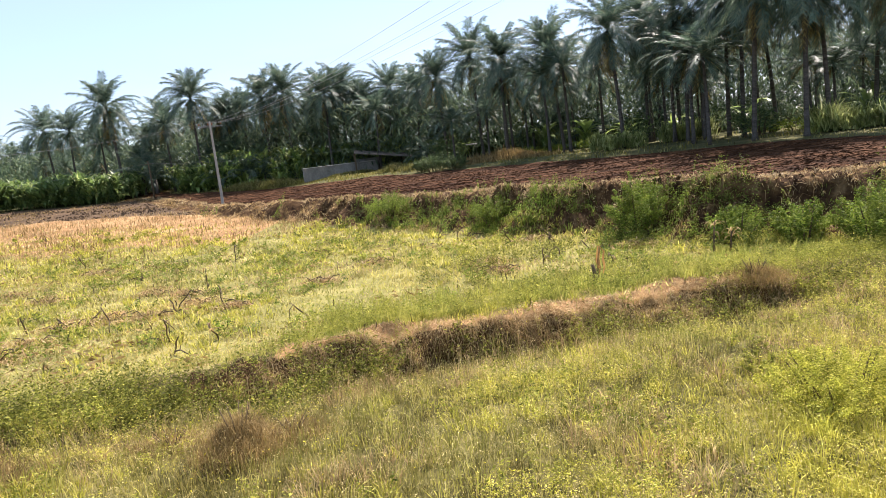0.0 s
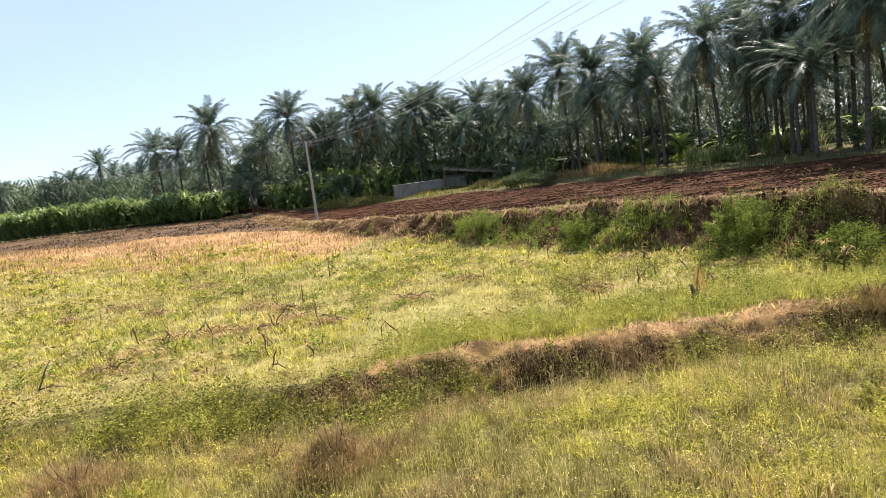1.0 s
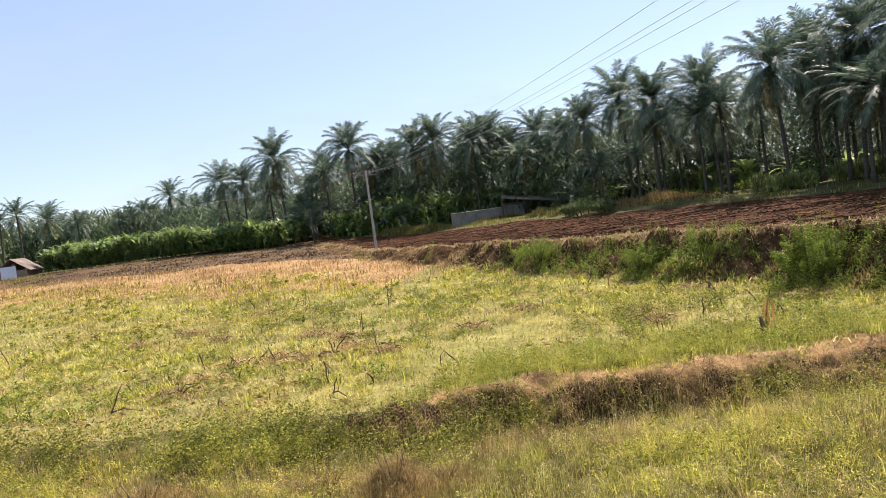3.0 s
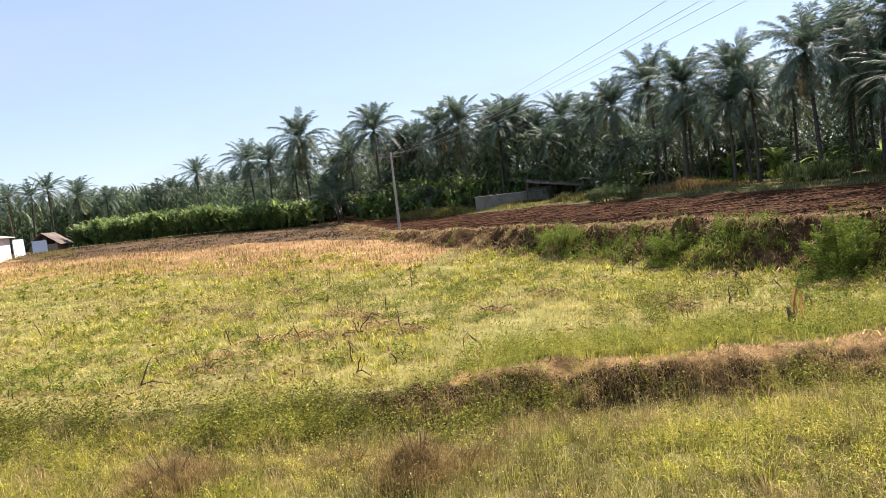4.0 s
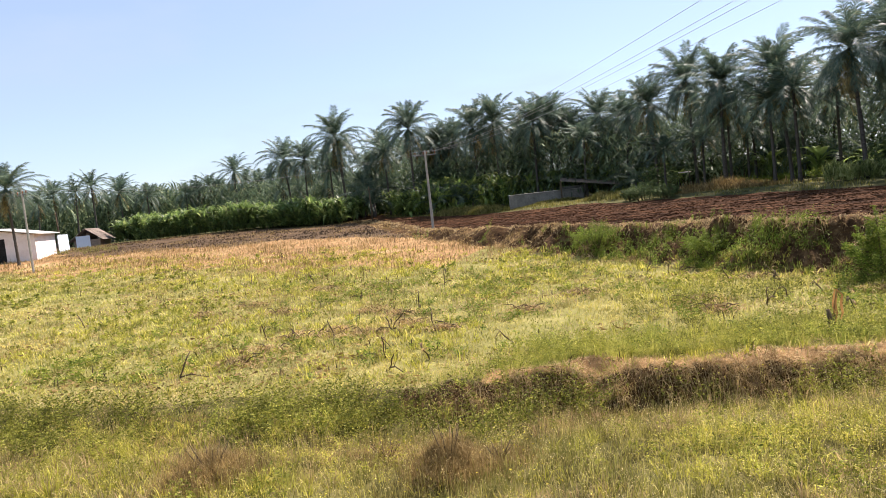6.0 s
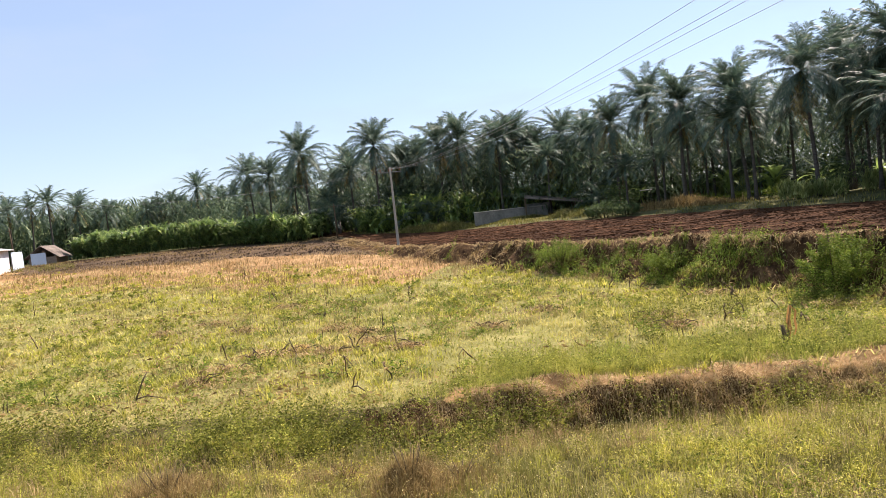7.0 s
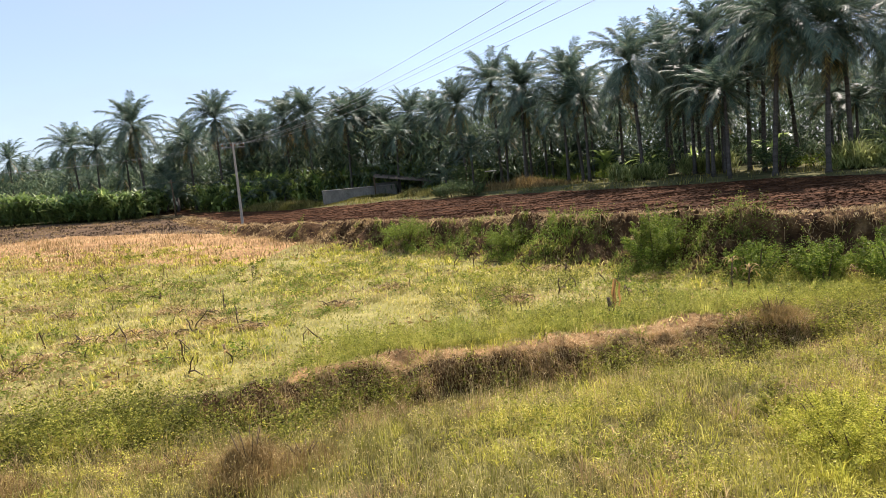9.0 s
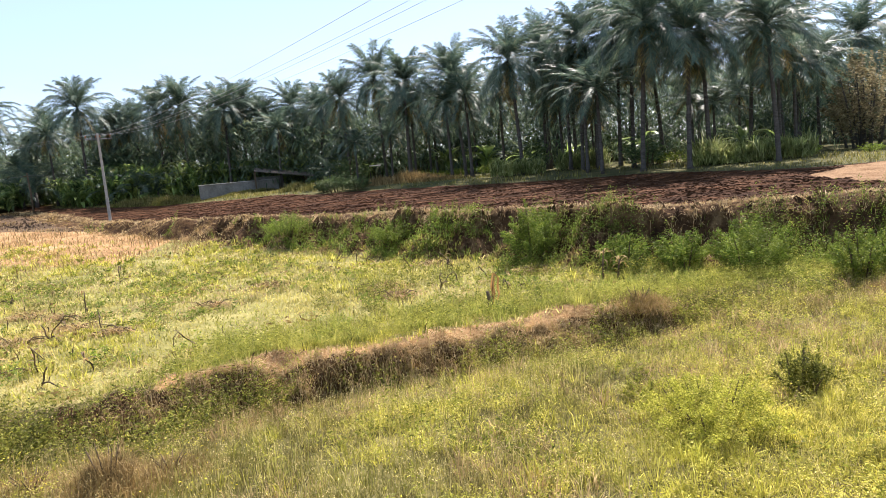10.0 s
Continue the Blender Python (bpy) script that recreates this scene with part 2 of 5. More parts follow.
# brightened in colour to look sunlit and hazy under the palms' shadow
M_BANANA = leaf("banana_leaf", [(0.0, (0.08, 0.15, 0.040)), (0.5, (0.21, 0.31, 0.080)), (1.0, (0.50, 0.58, 0.18))], through_light=0.5, rough=0.35, gloss=0.5, clump=0.6)
# leaf colour raised in place of the sun that the palms block
M_MAIZE = leaf("maize_leaf", [(0.0, (0.09, 0.13, 0.04)), (0.5, (0.26, 0.33, 0.11)), (0.85, (0.42, 0.47, 0.19)), (1.0, (0.64, 0.66, 0.36))], (0.33, 0.35, 0.12), 0.4, 0.45, clump=1.2)
M_RUST = leaf("rusty_leaf", [(0.0, (0.14, 0.12, 0.066)), (0.5, (0.26, 0.215, 0.115)), (1.0, (0.40, 0.36, 0.20))], through_light=0.5)
# haze over the grove's depth is put into this paler, bluish tint
M_DEEP = leaf("deep_leaf", [(0.0, (0.082, 0.130, 0.074)), (0.7, (0.148, 0.214, 0.116)), (1.0, (0.28, 0.33, 0.17))], through_light=0.3, rough=0.6, gloss=0.2)
M_OLIVE = leaf("olive_leaf", [(0.0, (0.08, 0.090, 0.016)), (0.6, (0.18, 0.195, 0.032)), (1.0, (0.44, 0.43, 0.09))], through_light=0.45, gloss=0.12)
M_TURF = leaf("turf", [(0.0, (0.14, 0.14, 0.03)), (0.45, (0.37, 0.37, 0.075)), (0.8, (0.56, 0.50, 0.15)), (1.0, (0.80, 0.70, 0.30))], (0.44, 0.36, 0.13), 0.4, 0.32, clump=2.2)
M_YELLOW = leaf("yellow_grass", [(0.0, (0.17, 0.18, 0.03)), (0.35, (0.43, 0.42, 0.065)), (0.75, (0.69, 0.62, 0.12)), (1.0, (0.92, 0.81, 0.25))], (0.44, 0.43, 0.07), 0.45, 0.38)
M_SEED = leaf("seed_head", [(0.0, (0.40, 0.32, 0.13)), (0.5, (0.66, 0.55, 0.24)), (1.0, (0.88, 0.76, 0.40))], through_light=0.4)
M_FEATHER = leaf("feathery_leaf", [(0.0, (0.14, 0.155, 0.02)), (0.5, (0.40, 0.42, 0.05)), (1.0, (0.74, 0.69, 0.15))], through_light=0.45, clump=5.0)
M_FRESH = leaf("fresh_grass", [(0.0, (0.13, 0.17, 0.030)), (0.5, (0.28, 0.32, 0.060)), (1.0, (0.50, 0.48, 0.13))], (0.44, 0.40, 0.10), 0.8, 0.5, clump=1.5)
M_DULL = leaf("dull_grass", [(0.0, (0.065, 0.056, 0.018)), (0.5, (0.22, 0.190, 0.060)), (0.85, (0.38, 0.325, 0.115)), (1.0, (0.64, 0.54, 0.25))], (0.22, 0.23, 0.045), 0.9, 0.4)
# dry straw, coloured paler to carry the sunlight on crest and lip
M_MAT = leaf("straw_matting", [(0.0, (0.38, 0.27, 0.13)), (0.5, (0.52, 0.39, 0.21)), (1.0, (0.68, 0.54, 0.32))], (0.42, 0.31, 0.14), 1.0, 0.35)
M_ORANGE = leaf("orange_dry_leaf", [(0.0, (0.26, 0.12, 0.04)), (0.6, (0.42, 0.22, 0.08)), (1.0, (0.58, 0.38, 0.18))], through_light=0.4)
M_BUSH = leaf("bush_green", [(0.0, (0.045, 0.080, 0.012)), (0.45, (0.130, 0.205, 0.024)), (0.8, (0.25, 0.33, 0.048)), (1.0, (0.46, 0.50, 0.10))], (0.19, 0.24, 0.04), 0.7, 0.36, gloss=0.12, clump=1.6)
M_STRAW = leaf("straw", [(0.0, (0.30, 0.21, 0.10)), (0.5, (0.48, 0.36, 0.18)), (1.0, (0.66, 0.53, 0.30))], (0.40, 0.26, 0.13), 0.8, 0.4)
M_BROWN = leaf("dry_grass", [(0.0, (0.145, 0.098, 0.038)), (0.5, (0.31, 0.212, 0.085)), (1.0, (0.53, 0.40, 0.18))], (0.24, 0.165, 0.06), 1.2, 0.38)
M_CANE = leaf("crop_leaf", [(0.0, (0.065, 0.112, 0.036)), (0.5, (0.165, 0.255, 0.075)), (0.85, (0.30, 0.39, 0.125)), (1.0, (0.50, 0.56, 0.22))], (0.12, 0.185, 0.05), 0.25, 0.46, 0.42, 0.45, clump=1.1)
# lifted in tone, as haze would lighten the undergrowth
M_DARKLEAF = leaf("shrub_leaf", [(0.0, (0.050, 0.086, 0.036)), (0.6, (0.105, 0.160, 0.058)), (1.0, (0.21, 0.26, 0.09))], through_light=0.35, rough=0.55, gloss=0.25)
M_FLOWER = leaf("yellow_flower", [(0.0, (0.60, 0.50, 0.04)), (1.0, (0.75, 0.66, 0.08))], through_light=0.4)
M_STALK = surface("dead_stalk", [(0.3, (0.060, 0.045, 0.030)), (0.7, (0.17, 0.125, 0.075))], 6, 30)
M_CONCRETE = surface("pole_concrete", [(0.3, (0.32, 0.30, 0.26)), (0.7, (0.44, 0.42, 0.37))], 1.5, 20)
M_STEEL = surface("galvanised_steel", [(0.3, (0.14, 0.14, 0.145)), (0.7, (0.24, 0.24, 0.245))], 4, 30, rough=0.6, metal=0.4)
M_WIRE = surface("wire", [(0.3, (0.30, 0.30, 0.31)), (0.7, (0.42, 0.42, 0.43))], 4, 30, rough=0.5)
M_PORCELAIN = surface("porcelain", [(0.3, (0.22, 0.10, 0.06)), (0.7, (0.32, 0.15, 0.09))], 4, 30, rough=0.25, bump=0.05)
M_WHITE = surface("white_wash", [(0.3, (0.70, 0.62, 0.59)), (0.6, (0.84, 0.78, 0.75))], 0.9, 8, bump=0.15, grain=0.15)
M_SHEETROOF = surface("sheet_roof", [(0.3, (0.46, 0.45, 0.42)), (0.7, (0.62, 0.62, 0.58))], 0.7, 9, rough=0.6)
M_TILE = surface("clay_tile", [(0.3, (0.12, 0.095, 0.08)), (0.7, (0.26, 0.21, 0.17))], 0.9, 6, rough=0.8)
M_MUD = surface("mud_wall", [(0.3, (0.22, 0.17, 0.13)), (0.7, (0.34, 0.27, 0.20))], 0.9, 9)
M_BLOCK = surface("grey_block_wall", [(0.3, (0.15, 0.145, 0.125)), (0.7, (0.30, 0.285, 0.25))], 1.1, 9, grain=0.8)
M_BLUEPANEL = surface("pale_blue_panel", [(0.3, (0.52, 0.62, 0.72)), (0.7, (0.64, 0.73, 0.82))], 0.6, 8, rough=0.5, bump=0.1, grain=0.15)
M_DARK = surface("dark_opening", [(0.3, (0.02, 0.02, 0.02)), (0.7, (0.04, 0.04, 0.04))], 2, 9)

# ---------------------------------------------------------------- ground
def spaced(core_a, core_b, step, far_a, far_b):
    core = np.arange(core_a, core_b + 1e-6, step)
    def tail(start, end):
        out, d, p = [], step, start
        sign = 1 if end > start else -1
        while (end - p) * sign > 0:
            d *= 1.25
            p += d * sign
            out.append(p)
        return out
    return np.array(tail(core_a, far_a)[::-1] + list(core) + tail(core_b, far_b))


def graded(a, b, fine_to, step, grow, most):
    """Grid lines from a to b: fine near fine_to, wider away from it."""
    out, p = [], a
    while p < b:
        out.append(p)
        p += min(step + grow * max(0, abs(p - fine_to[0]) - fine_to[1]), most)
    return out


def with_tails(core, far_a, far_b):
    c = spaced(core[0], core[0], 0.3, far_a, core[0])[:-1]
    d = spaced(core[-1], core[-1], 0.3, core[-1], far_b)[1:]
    return np.array(list(c) + core + list(d))


gx = with_tails(graded(-30, 26, (0.5, 6), 0.11, 0.014, 0.28), -3200, 3200)
gy = with_tails(graded(4.0, 60, (11.5, 5), 0.095, 0.012, 0.24), -3200, 3200)
GX, GY = np.meshgrid(gx, gy)
gverts = np.stack([GX, GY, height(GX, GY)], -1).reshape(-1, 3)
w = len(gx)
i0 = (np.arange(len(gy) - 1)[:, None] * w + np.arange(w - 1)[None, :]).ravel()
gme = mesh_np("ground", gverts, np.stack([i0, i0 + 1, i0 + 1 + w, i0 + w], 1), True)
cx = GX[:-1, :-1].ravel() + 0.08
cy = GY[:-1, :-1].ravel() + 0.08


def dark_from(x):
    """Where the dark ploughed strip begins, measured across the field."""
    return 36.0 - 0.35 * np.clip(-33 - x, 0, 14)


def zone(x, y):
    """0 field, 1 stubble, 2 red plough, 3 dark plough, 4 bank, 5 grove, 6 sand, 7 far land, 8 middle field."""
    s = side_of(BANK, x, y)[0] + (fbm(x, y, 2.6, 11) - 0.5) * 1.5
    r = side_of(REDFAR, x, y)[0] + (fbm(x, y, 3, 61) - 0.5) * 1.2
    d = np.hypot(x, y)
    b = bund_s(x, y)
    edge = y + 0.42 * np.maximum(x, -25) + 0.12 * np.minimum(x + 25, 0) + (fbm(x, y, 5, 62) - 0.5) * 5
    z = np.zeros(np.shape(x), int)
    z = np.where((b > 0.3 + 0.4 * (fbm(x, y, 1.2, 200) - 0.5)) & (s < 0.3), 8, z)
    z = np.where((s < 0) & (edge > 25.5 - 4.5 * smooth(-14, -24, x) * fbm(x, y, 2.2, 199) * 1.6) & (x < -10), 1, z)
    z = np.where((s < 0.5) & (edge > dark_from(x)) & (x < -14), 3, z)
    z = np.where((b > -0.40) & (b < 0.10) & (x < 5) & (x > -4.6), 4, z)
    z = np.where((b >= 0.10) & (b < 0.55) & (x < 4.5) & (x > -3.4), 1, z)
    z = np.where((s >= 0) & (s < 2.3), 4, z)
    z = np.where((s >= 2.3) & (r < 0), 2, z)
    z = np.where((s >= 2.3) & (r < -0.3) & (x > 14.3 + 1.6 * (fbm(x, y, 1.5, 64) - 0.5)) & (y > 17.6) & (y < 21.4 + 0.7 * (x - 13.7)), 6, z)
    z = np.where((s >= 0) & (r >= 0), 5, z)
    z = np.where((s < 0) & (y > 59.5 + (fbm(x, y, 3, 63) - 0.5) * 2), 5, z)
    return np.where(d > 160, 7, z)


for m in (M_FIELD, M_STUBBLE, M_RED, M_DARKSOIL, M_BANK, M_SHADE, M_SAND, M_FAR, M_MID):
    gme.materials.append(m)
gme.polygons.foreach_set("material_index", zone(cx, cy).astype(np.int32))
ground = tagged(new("ground", gme), "farm land with grass fields, an earth bund and red ploughed soil", "ground", "", "structure")


# ---------------------------------------------------------------- blades and leaves in bulk
def blade_mesh(name, x, y, tall, wide, lean=0.35, z=None, a=None, ln=None):
    """Blades of grass on the ground: two joints and a tip, each leaning its own way."""
    n = len(x)
    z = height(x, y, False) - 0.02 if z is None else z
    a = rng.uniform(0, 6.283, n) if a is None else a
    f = rng.uniform(0, 6.283, n)
    ln = np.abs(rng.normal(0, lean, n)) + 0.05 if ln is None else ln
    hx, hy = np.cos(a), np.sin(a)
    wx, wy = np.cos(f) * wide * 0.5, np.sin(f) * wide * 0.5
    base = np.stack([x, y, z], 1)
    mid = base + np.stack([hx * ln * tall * 0.35, hy * ln * tall * 0.35, tall * 0.58], 1)
    tip = base + np.stack([hx * ln * tall, hy * ln * tall, tall * np.maximum(1 - 0.34 * ln, 0.15)], 1)
    off = np.stack([wx, wy, np.zeros(n)], 1)
    v = np.stack([base - off, base + off, mid + off * 0.8, mid - off * 0.8, tip], 1).reshape(-1, 3)
    i = np.arange(n)[:, None] * 5
    f3 = np.concatenate([i + [0, 1, 2], i + [0, 2, 3], i + [3, 2, 4]], 0)
    return mesh_np(name, v, f3)


def tussocks(name, x, y, per, reach, tall, wide, splay=0.6):
    """Tufts: blades that fan out from common roots. reach, tall: for each tuft."""
    k = np.repeat(np.arange(len(x)), per)
    a = rng.uniform(0, 6.283, len(k))
    q = np.sqrt(rng.uniform(0, 1, len(k)))
    px, py = x[k] + np.cos(a) * q * reach[k], y[k] + np.sin(a) * q * reach[k]
    hh = tall[k] * rng.uniform(0.45, 1.15, len(k)) * (1 - 0.35 * q)
    w_ = wide[k] if np.ndim(wide) else wide
    return blade_mesh(name, px, py, hh, w_, a=a + rng.normal(0, 0.5, len(k)), ln=0.08 + splay * q * rng.uniform(0.5, 1.4, len(k)))


def hanging_mesh(name, x, y, ax, ay, long, wide):
    """Straw that grows from a lip and hangs down over it along (ax, ay)."""
    n = len(x)
    z = height(x, y, False) + rng.uniform(-0.02, 0.05, n)
    j = rng.normal(0, 1.0, n)
    dx, dy = ax * np.cos(j) - ay * np.sin(j), ax * np.sin(j) + ay * np.cos(j)
    b = np.stack([x, y, z], 1)
    drop = rng.uniform(0.0, 0.85, n)
    mid = b + np.stack([dx * long * 0.4, dy * long * 0.4, long * rng.uniform(0.02, 0.3, n)], 1)
    tip = b + np.stack([dx * long * 0.75, dy * long * 0.75, -long * drop], 1)
    f_ = rng.uniform(-0.6, 0.6, n)
    off = np.stack([(-dy * np.cos(f_)) * wide * 0.5, dx * np.cos(f_) * wide * 0.5, np.sin(f_) * wide * 0.5], 1)
    v = np.stack([b - off, b + off, mid + off * 0.9, mid - off * 0.9, tip], 1).reshape(-1, 3)
    i = np.arange(n)[:, None] * 5
    return mesh_np(name, v, np.concatenate([i + [0, 1, 2], i + [0, 2, 3], i + [3, 2, 4]], 0))


def downhill(x, y):
    e = 0.15
    gx_, gy_ = height(x + e, y, False) - height(x - e, y, False), height(x, y + e, False) - height(x, y - e, False)
    q = np.hypot(gx_, gy_) + 1e-6
    return -gx_ / q, -gy_ / q


def leaf_mesh(name, x, y, z, size, flat=0.5):
    """Small four-cornered leaves at the points given, each turned its own way."""
    n = len(x)
    u = rng.normal(size=(n, 3))
    u[:, 2] *= flat
    u /= np.linalg.norm(u, axis=1)[:, None]
    v = np.cross(u, rng.normal(size=(n, 3)))
    v /= np.linalg.norm(v, axis=1)[:, None] + 1e-9
    c = np.stack([x, y, z], 1)
    s = np.asarray(size)[:, None] if np.ndim(size) else size
    q = np.stack([c - u * s, c + v * s * 0.38 - u * s * 0.1, c + u * s, c - v * s * 0.38 - u * s * 0.1], 1).reshape(-1, 3)
    i = np.arange(n)[:, None] * 4
    return mesh_np(name, q, np.concatenate([i + [0, 1, 2], i + [0, 2, 3]], 0))


def scatter(n, x0, x1, y0, y1, keep):
    """Points in a box, kept by a chance from 0 to 1."""
    x, y = rng.uniform(x0, x1, n), rng.uniform(y0, y1, n)
    k = rng.uniform(0, 1, n) < keep(x, y)
    return x[k], y[k]


def stuff(name, me, mat, label, category):
    me.materials.append(mat)
    return tagged(new(name, me), label, category, "", "stuff")


def bank_s(x, y):
    return side_of(BANK, x, y)[0]


def red_s(x, y):
    return side_of(REDFAR, x, y)[0]


def seen(x, y, near=4.5):
    """Inside the fan of ground that lies before the camera."""
    a = np.degrees(np.arctan2(x, y))
    return (a > -58) & (a < 44) & (y > near)


def edge_of(x, y):
    return y + 0.42 * np.maximum(x, -25) + 0.12 * np.minimum(x + 25, 0)


def weeds_at(x, y, reach, per, tall):
    """Leaf points along the few upright shoots of low weeds standing at x, y."""
    n = len(x)
    k = np.repeat(np.arange(n), per)
    m = len(k)
    shoot = rng.integers(0, 4, m)
    a = (hash2(k, shoot, 5) * 6.283)
    out = reach * (0.4 + 1.4 * hash2(k, shoot, 6))
    t = rng.uniform(0.08, 1, m) ** 0.8
    top = (tall * rng.uniform(0.55, 1.35, n))[k] * (0.6 + 0.4 * hash2(k, shoot, 7))
    px = x[k] + np.cos(a) * out * (0.35 + 0.65 * t) + rng.normal(0, 0.022 + 0.05 * reach, m)
    py = y[k] + np.sin(a) * out * (0.35 + 0.65 * t) + rng.normal(0, 0.022 + 0.05 * reach, m)
    return px, py, height(px, py, False) + t * top


def dull(x, y):
    """The browner grass that spreads before the middle of the bund."""
    b = bund_s(x, y)
    one = smooth(-6.0, -3.0, x) * smooth(4.8, 2.6, x) * smooth(-6.5, -3.8, b) * smooth(0.27, 0.44, fbm(x, y, 1.7, 170))
    two = smooth(3.5, 6.0, x) * smooth(-2.6, -1.0, b) * smooth(0.35, 0.55, fbm(x, y, 1.5, 197))
    return np.maximum(one, two)


# lower field: yellow-green tufts, straw and small leafy weeds
def low_ok(x, y):
    return seen(x, y) * (bund_s(x, y) < -0.25)
x, y = scatter(200000, -16, 17, 4.5, 15.5, lambda x, y: low_ok(x, y) * (1 - 0.6 * dull(x, y)) * (0.55 + 0.45 * fbm(x, y, 1.2, 70)))
stuff("short_grass", blade_mesh("short_grass", x, y, rng.uniform(0.05, 0.20, len(x)) * (0.35 + 1.5 * vnoise(x, y, 0.45, 312)), 0.009, 0.7), M_TURF, "short yellowish turf between the tufts", "grass")
x, y = scatter(8000, -16, 17, 4.5, 15.5, lambda x, y: low_ok(x, y) * (1 - 0.75 * dull(x, y)) * (0.08 + 0.92 * smooth(0.42, 0.54, fbm(x, y, 1.6, 71))))
stuff("yellow_green_grass", tussocks("yellow_green_grass", x, y, 20, rng.uniform(0.05, 0.20, len(x)), rng.uniform(0.10, 0.42, len(x)) * (0.6 + 0.7 * vnoise(x, y, 1.5, 72)), 0.011, 0.9), M_YELLOW, "dense yellow-green tufted grass covering the lower field", "grass")
x, y = scatter(5200, -16, 17, 4.5, 15.5, lambda x, y: low_ok(x, y) * smooth(0.50, 0.58, fbm(x, y, 1.7, 73)))
stuff("straw_grass", tussocks("straw_grass", x, y, 20, rng.uniform(0.05, 0.18, len(x)), rng.uniform(0.2, 0.5, len(x)), 0.008, 0.8), M_STRAW, "dry straw-coloured tufts among the green grass", "grass")
x, y = scatter(24000, -15, 17, 4.8, 15.5, lambda x, y: low_ok(x, y) * (1 - 0.7 * dull(x, y)) * smooth(0.43, 0.52, fbm(x, y, 1.0, 74) + 0.012 * x) * smooth(0.30, 0.55, vnoise(x, y, 0.45, 314)))
px, py, pz = weeds_at(x, y, 0.12, 36, 0.30)
stuff("low_weeds", leaf_mesh("low_weeds", px, py, pz, rng.uniform(0.009, 0.021, len(px))), M_YELLOW, "low leafy yellow-green weeds in the lower field", "weeds")
x, y = scatter(5000, -15, 17, 4.8, 15.5, lambda x, y: low_ok(x, y) * smooth(0.50, 0.60, fbm(x, y, 0.9, 75)))
px, py, pz = weeds_at(x, y, 0.10, 36, 0.30)
stuff("green_weeds", leaf_mesh("green_weeds", px, py, pz, rng.uniform(0.014, 0.034, len(px))), M_GREEN, "darker green leafy weeds in the lower field", "weeds")
x, y = scatter(9000, -12, 16, 4.8, 13, lambda x, y: low_ok(x, y) * smooth(0.50, 0.62, fbm(x, y, 2.6, 76)))
stuff("yellow_flowers", leaf_mesh("yellow_flowers", x, y, height(x, y, False) + rng.uniform(0.12, 0.38, len(x)), rng.uniform(0.010, 0.021, len(x)), 0.3), M_FLOWER, "tiny yellow flowers over the grass", "flowers")

x, y = scatter(62000, -14, 17, 4.8, 15.5, lambda x, y: low_ok(x, y) * np.clip(9 / np.hypot(x, y), 0.3, 1) * np.maximum(0.12 + 0.60 * smooth(0.44, 0.58, fbm(x, y, 1.1, 302)), dull(x, y) * (0.3 + 0.7 * smooth(0.38, 0.52, fbm(x, y, 0.5, 311)))))
tall_ = rng.uniform(0.18, 0.44, len(x)) * (0.5 + 0.9 * vnoise(x, y, 0.5, 313))
z = height(x, y, False) - 0.02
stuff("seed_stems", blade_mesh("seed_stems", x, y, tall_, 0.0055, z=z, ln=rng.uniform(0.02, 0.3, len(x))), M_TURF, "thin dry flowering stems standing over the grass", "grass")
k = np.repeat(np.arange(len(x)), 3)
stuff("seed_heads", leaf_mesh("seed_heads", x[k] + rng.normal(0, 0.018, len(k)), y[k] + rng.normal(0, 0.018, len(k)), z[k] + tall_[k] * rng.uniform(0.75, 1.05, len(k)), rng.uniform(0.006, 0.013, len(k))), M_SEED, "small pale seed heads over the grass", "grass")

x, y = scatter(22000, -9, 9, -5, 5.2, lambda x, y: 0.3 + 0.7 * fbm(x, y, 1.4, 69))
stuff("bank_turf", blade_mesh("bank_turf", x, y, rng.uniform(0.05, 0.22, len(x)), 0.014, 0.7), M_TURF, "short yellowish turf on the road bank", "grass")

x, y = scatter(15000, -6, 16, 5, 15, lambda x, y: seen(x, y) * (bund_s(x, y) < np.where(x > 5, 1.2, -0.25)) * (bank_s(x, y) < -0.3) * dull(x, y))
stuff("dull_grass", tussocks("dull_grass", x, y, 22, rng.uniform(0.05, 0.16, len(x)), rng.uniform(0.10, 0.30, len(x)), 0.006, 0.7), M_DULL, "fine olive-brown grass before the bund", "grass")

x, y = scatter(8500, 2.0, 13, 4.8, 9.5, lambda x, y: low_ok(x, y) * smooth(2.0, 4.0, x) * smooth(9.5, 7.5, y) * (0.15 + 0.85 * smooth(0.42, 0.54, fbm(x, y, 0.8, 306))))
stuff("golden_grass", tussocks("golden_grass", x, y, 22, rng.uniform(0.05, 0.18, len(x)), rng.uniform(0.14, 0.36, len(x)), 0.007, 1.0), M_YELLOW, "golden yellow flowering grass in the lower field", "grass")
x, y = scatter(4500, 4, 17, 10.5, 15.5, lambda x, y: seen(x, y) * smooth(-1.1, -0.6, bund_s(x, y)) * smooth(1.3, 0.8, bund_s(x, y)) * smooth(3.4, 5, x) * (bank_s(x, y) < 0.1) * (0.25 + 0.75 * smooth(0.38, 0.55, fbm(x, y, 1.2, 198))))
px, py, pz = weeds_at(x, y, 0.14, 40, 0.34)
stuff("edge_weeds", leaf_mesh("edge_weeds", px, py, pz, rng.uniform(0.011, 0.026, len(px))), M_GREEN, "leafy weeds where the bund runs out", "weeds")

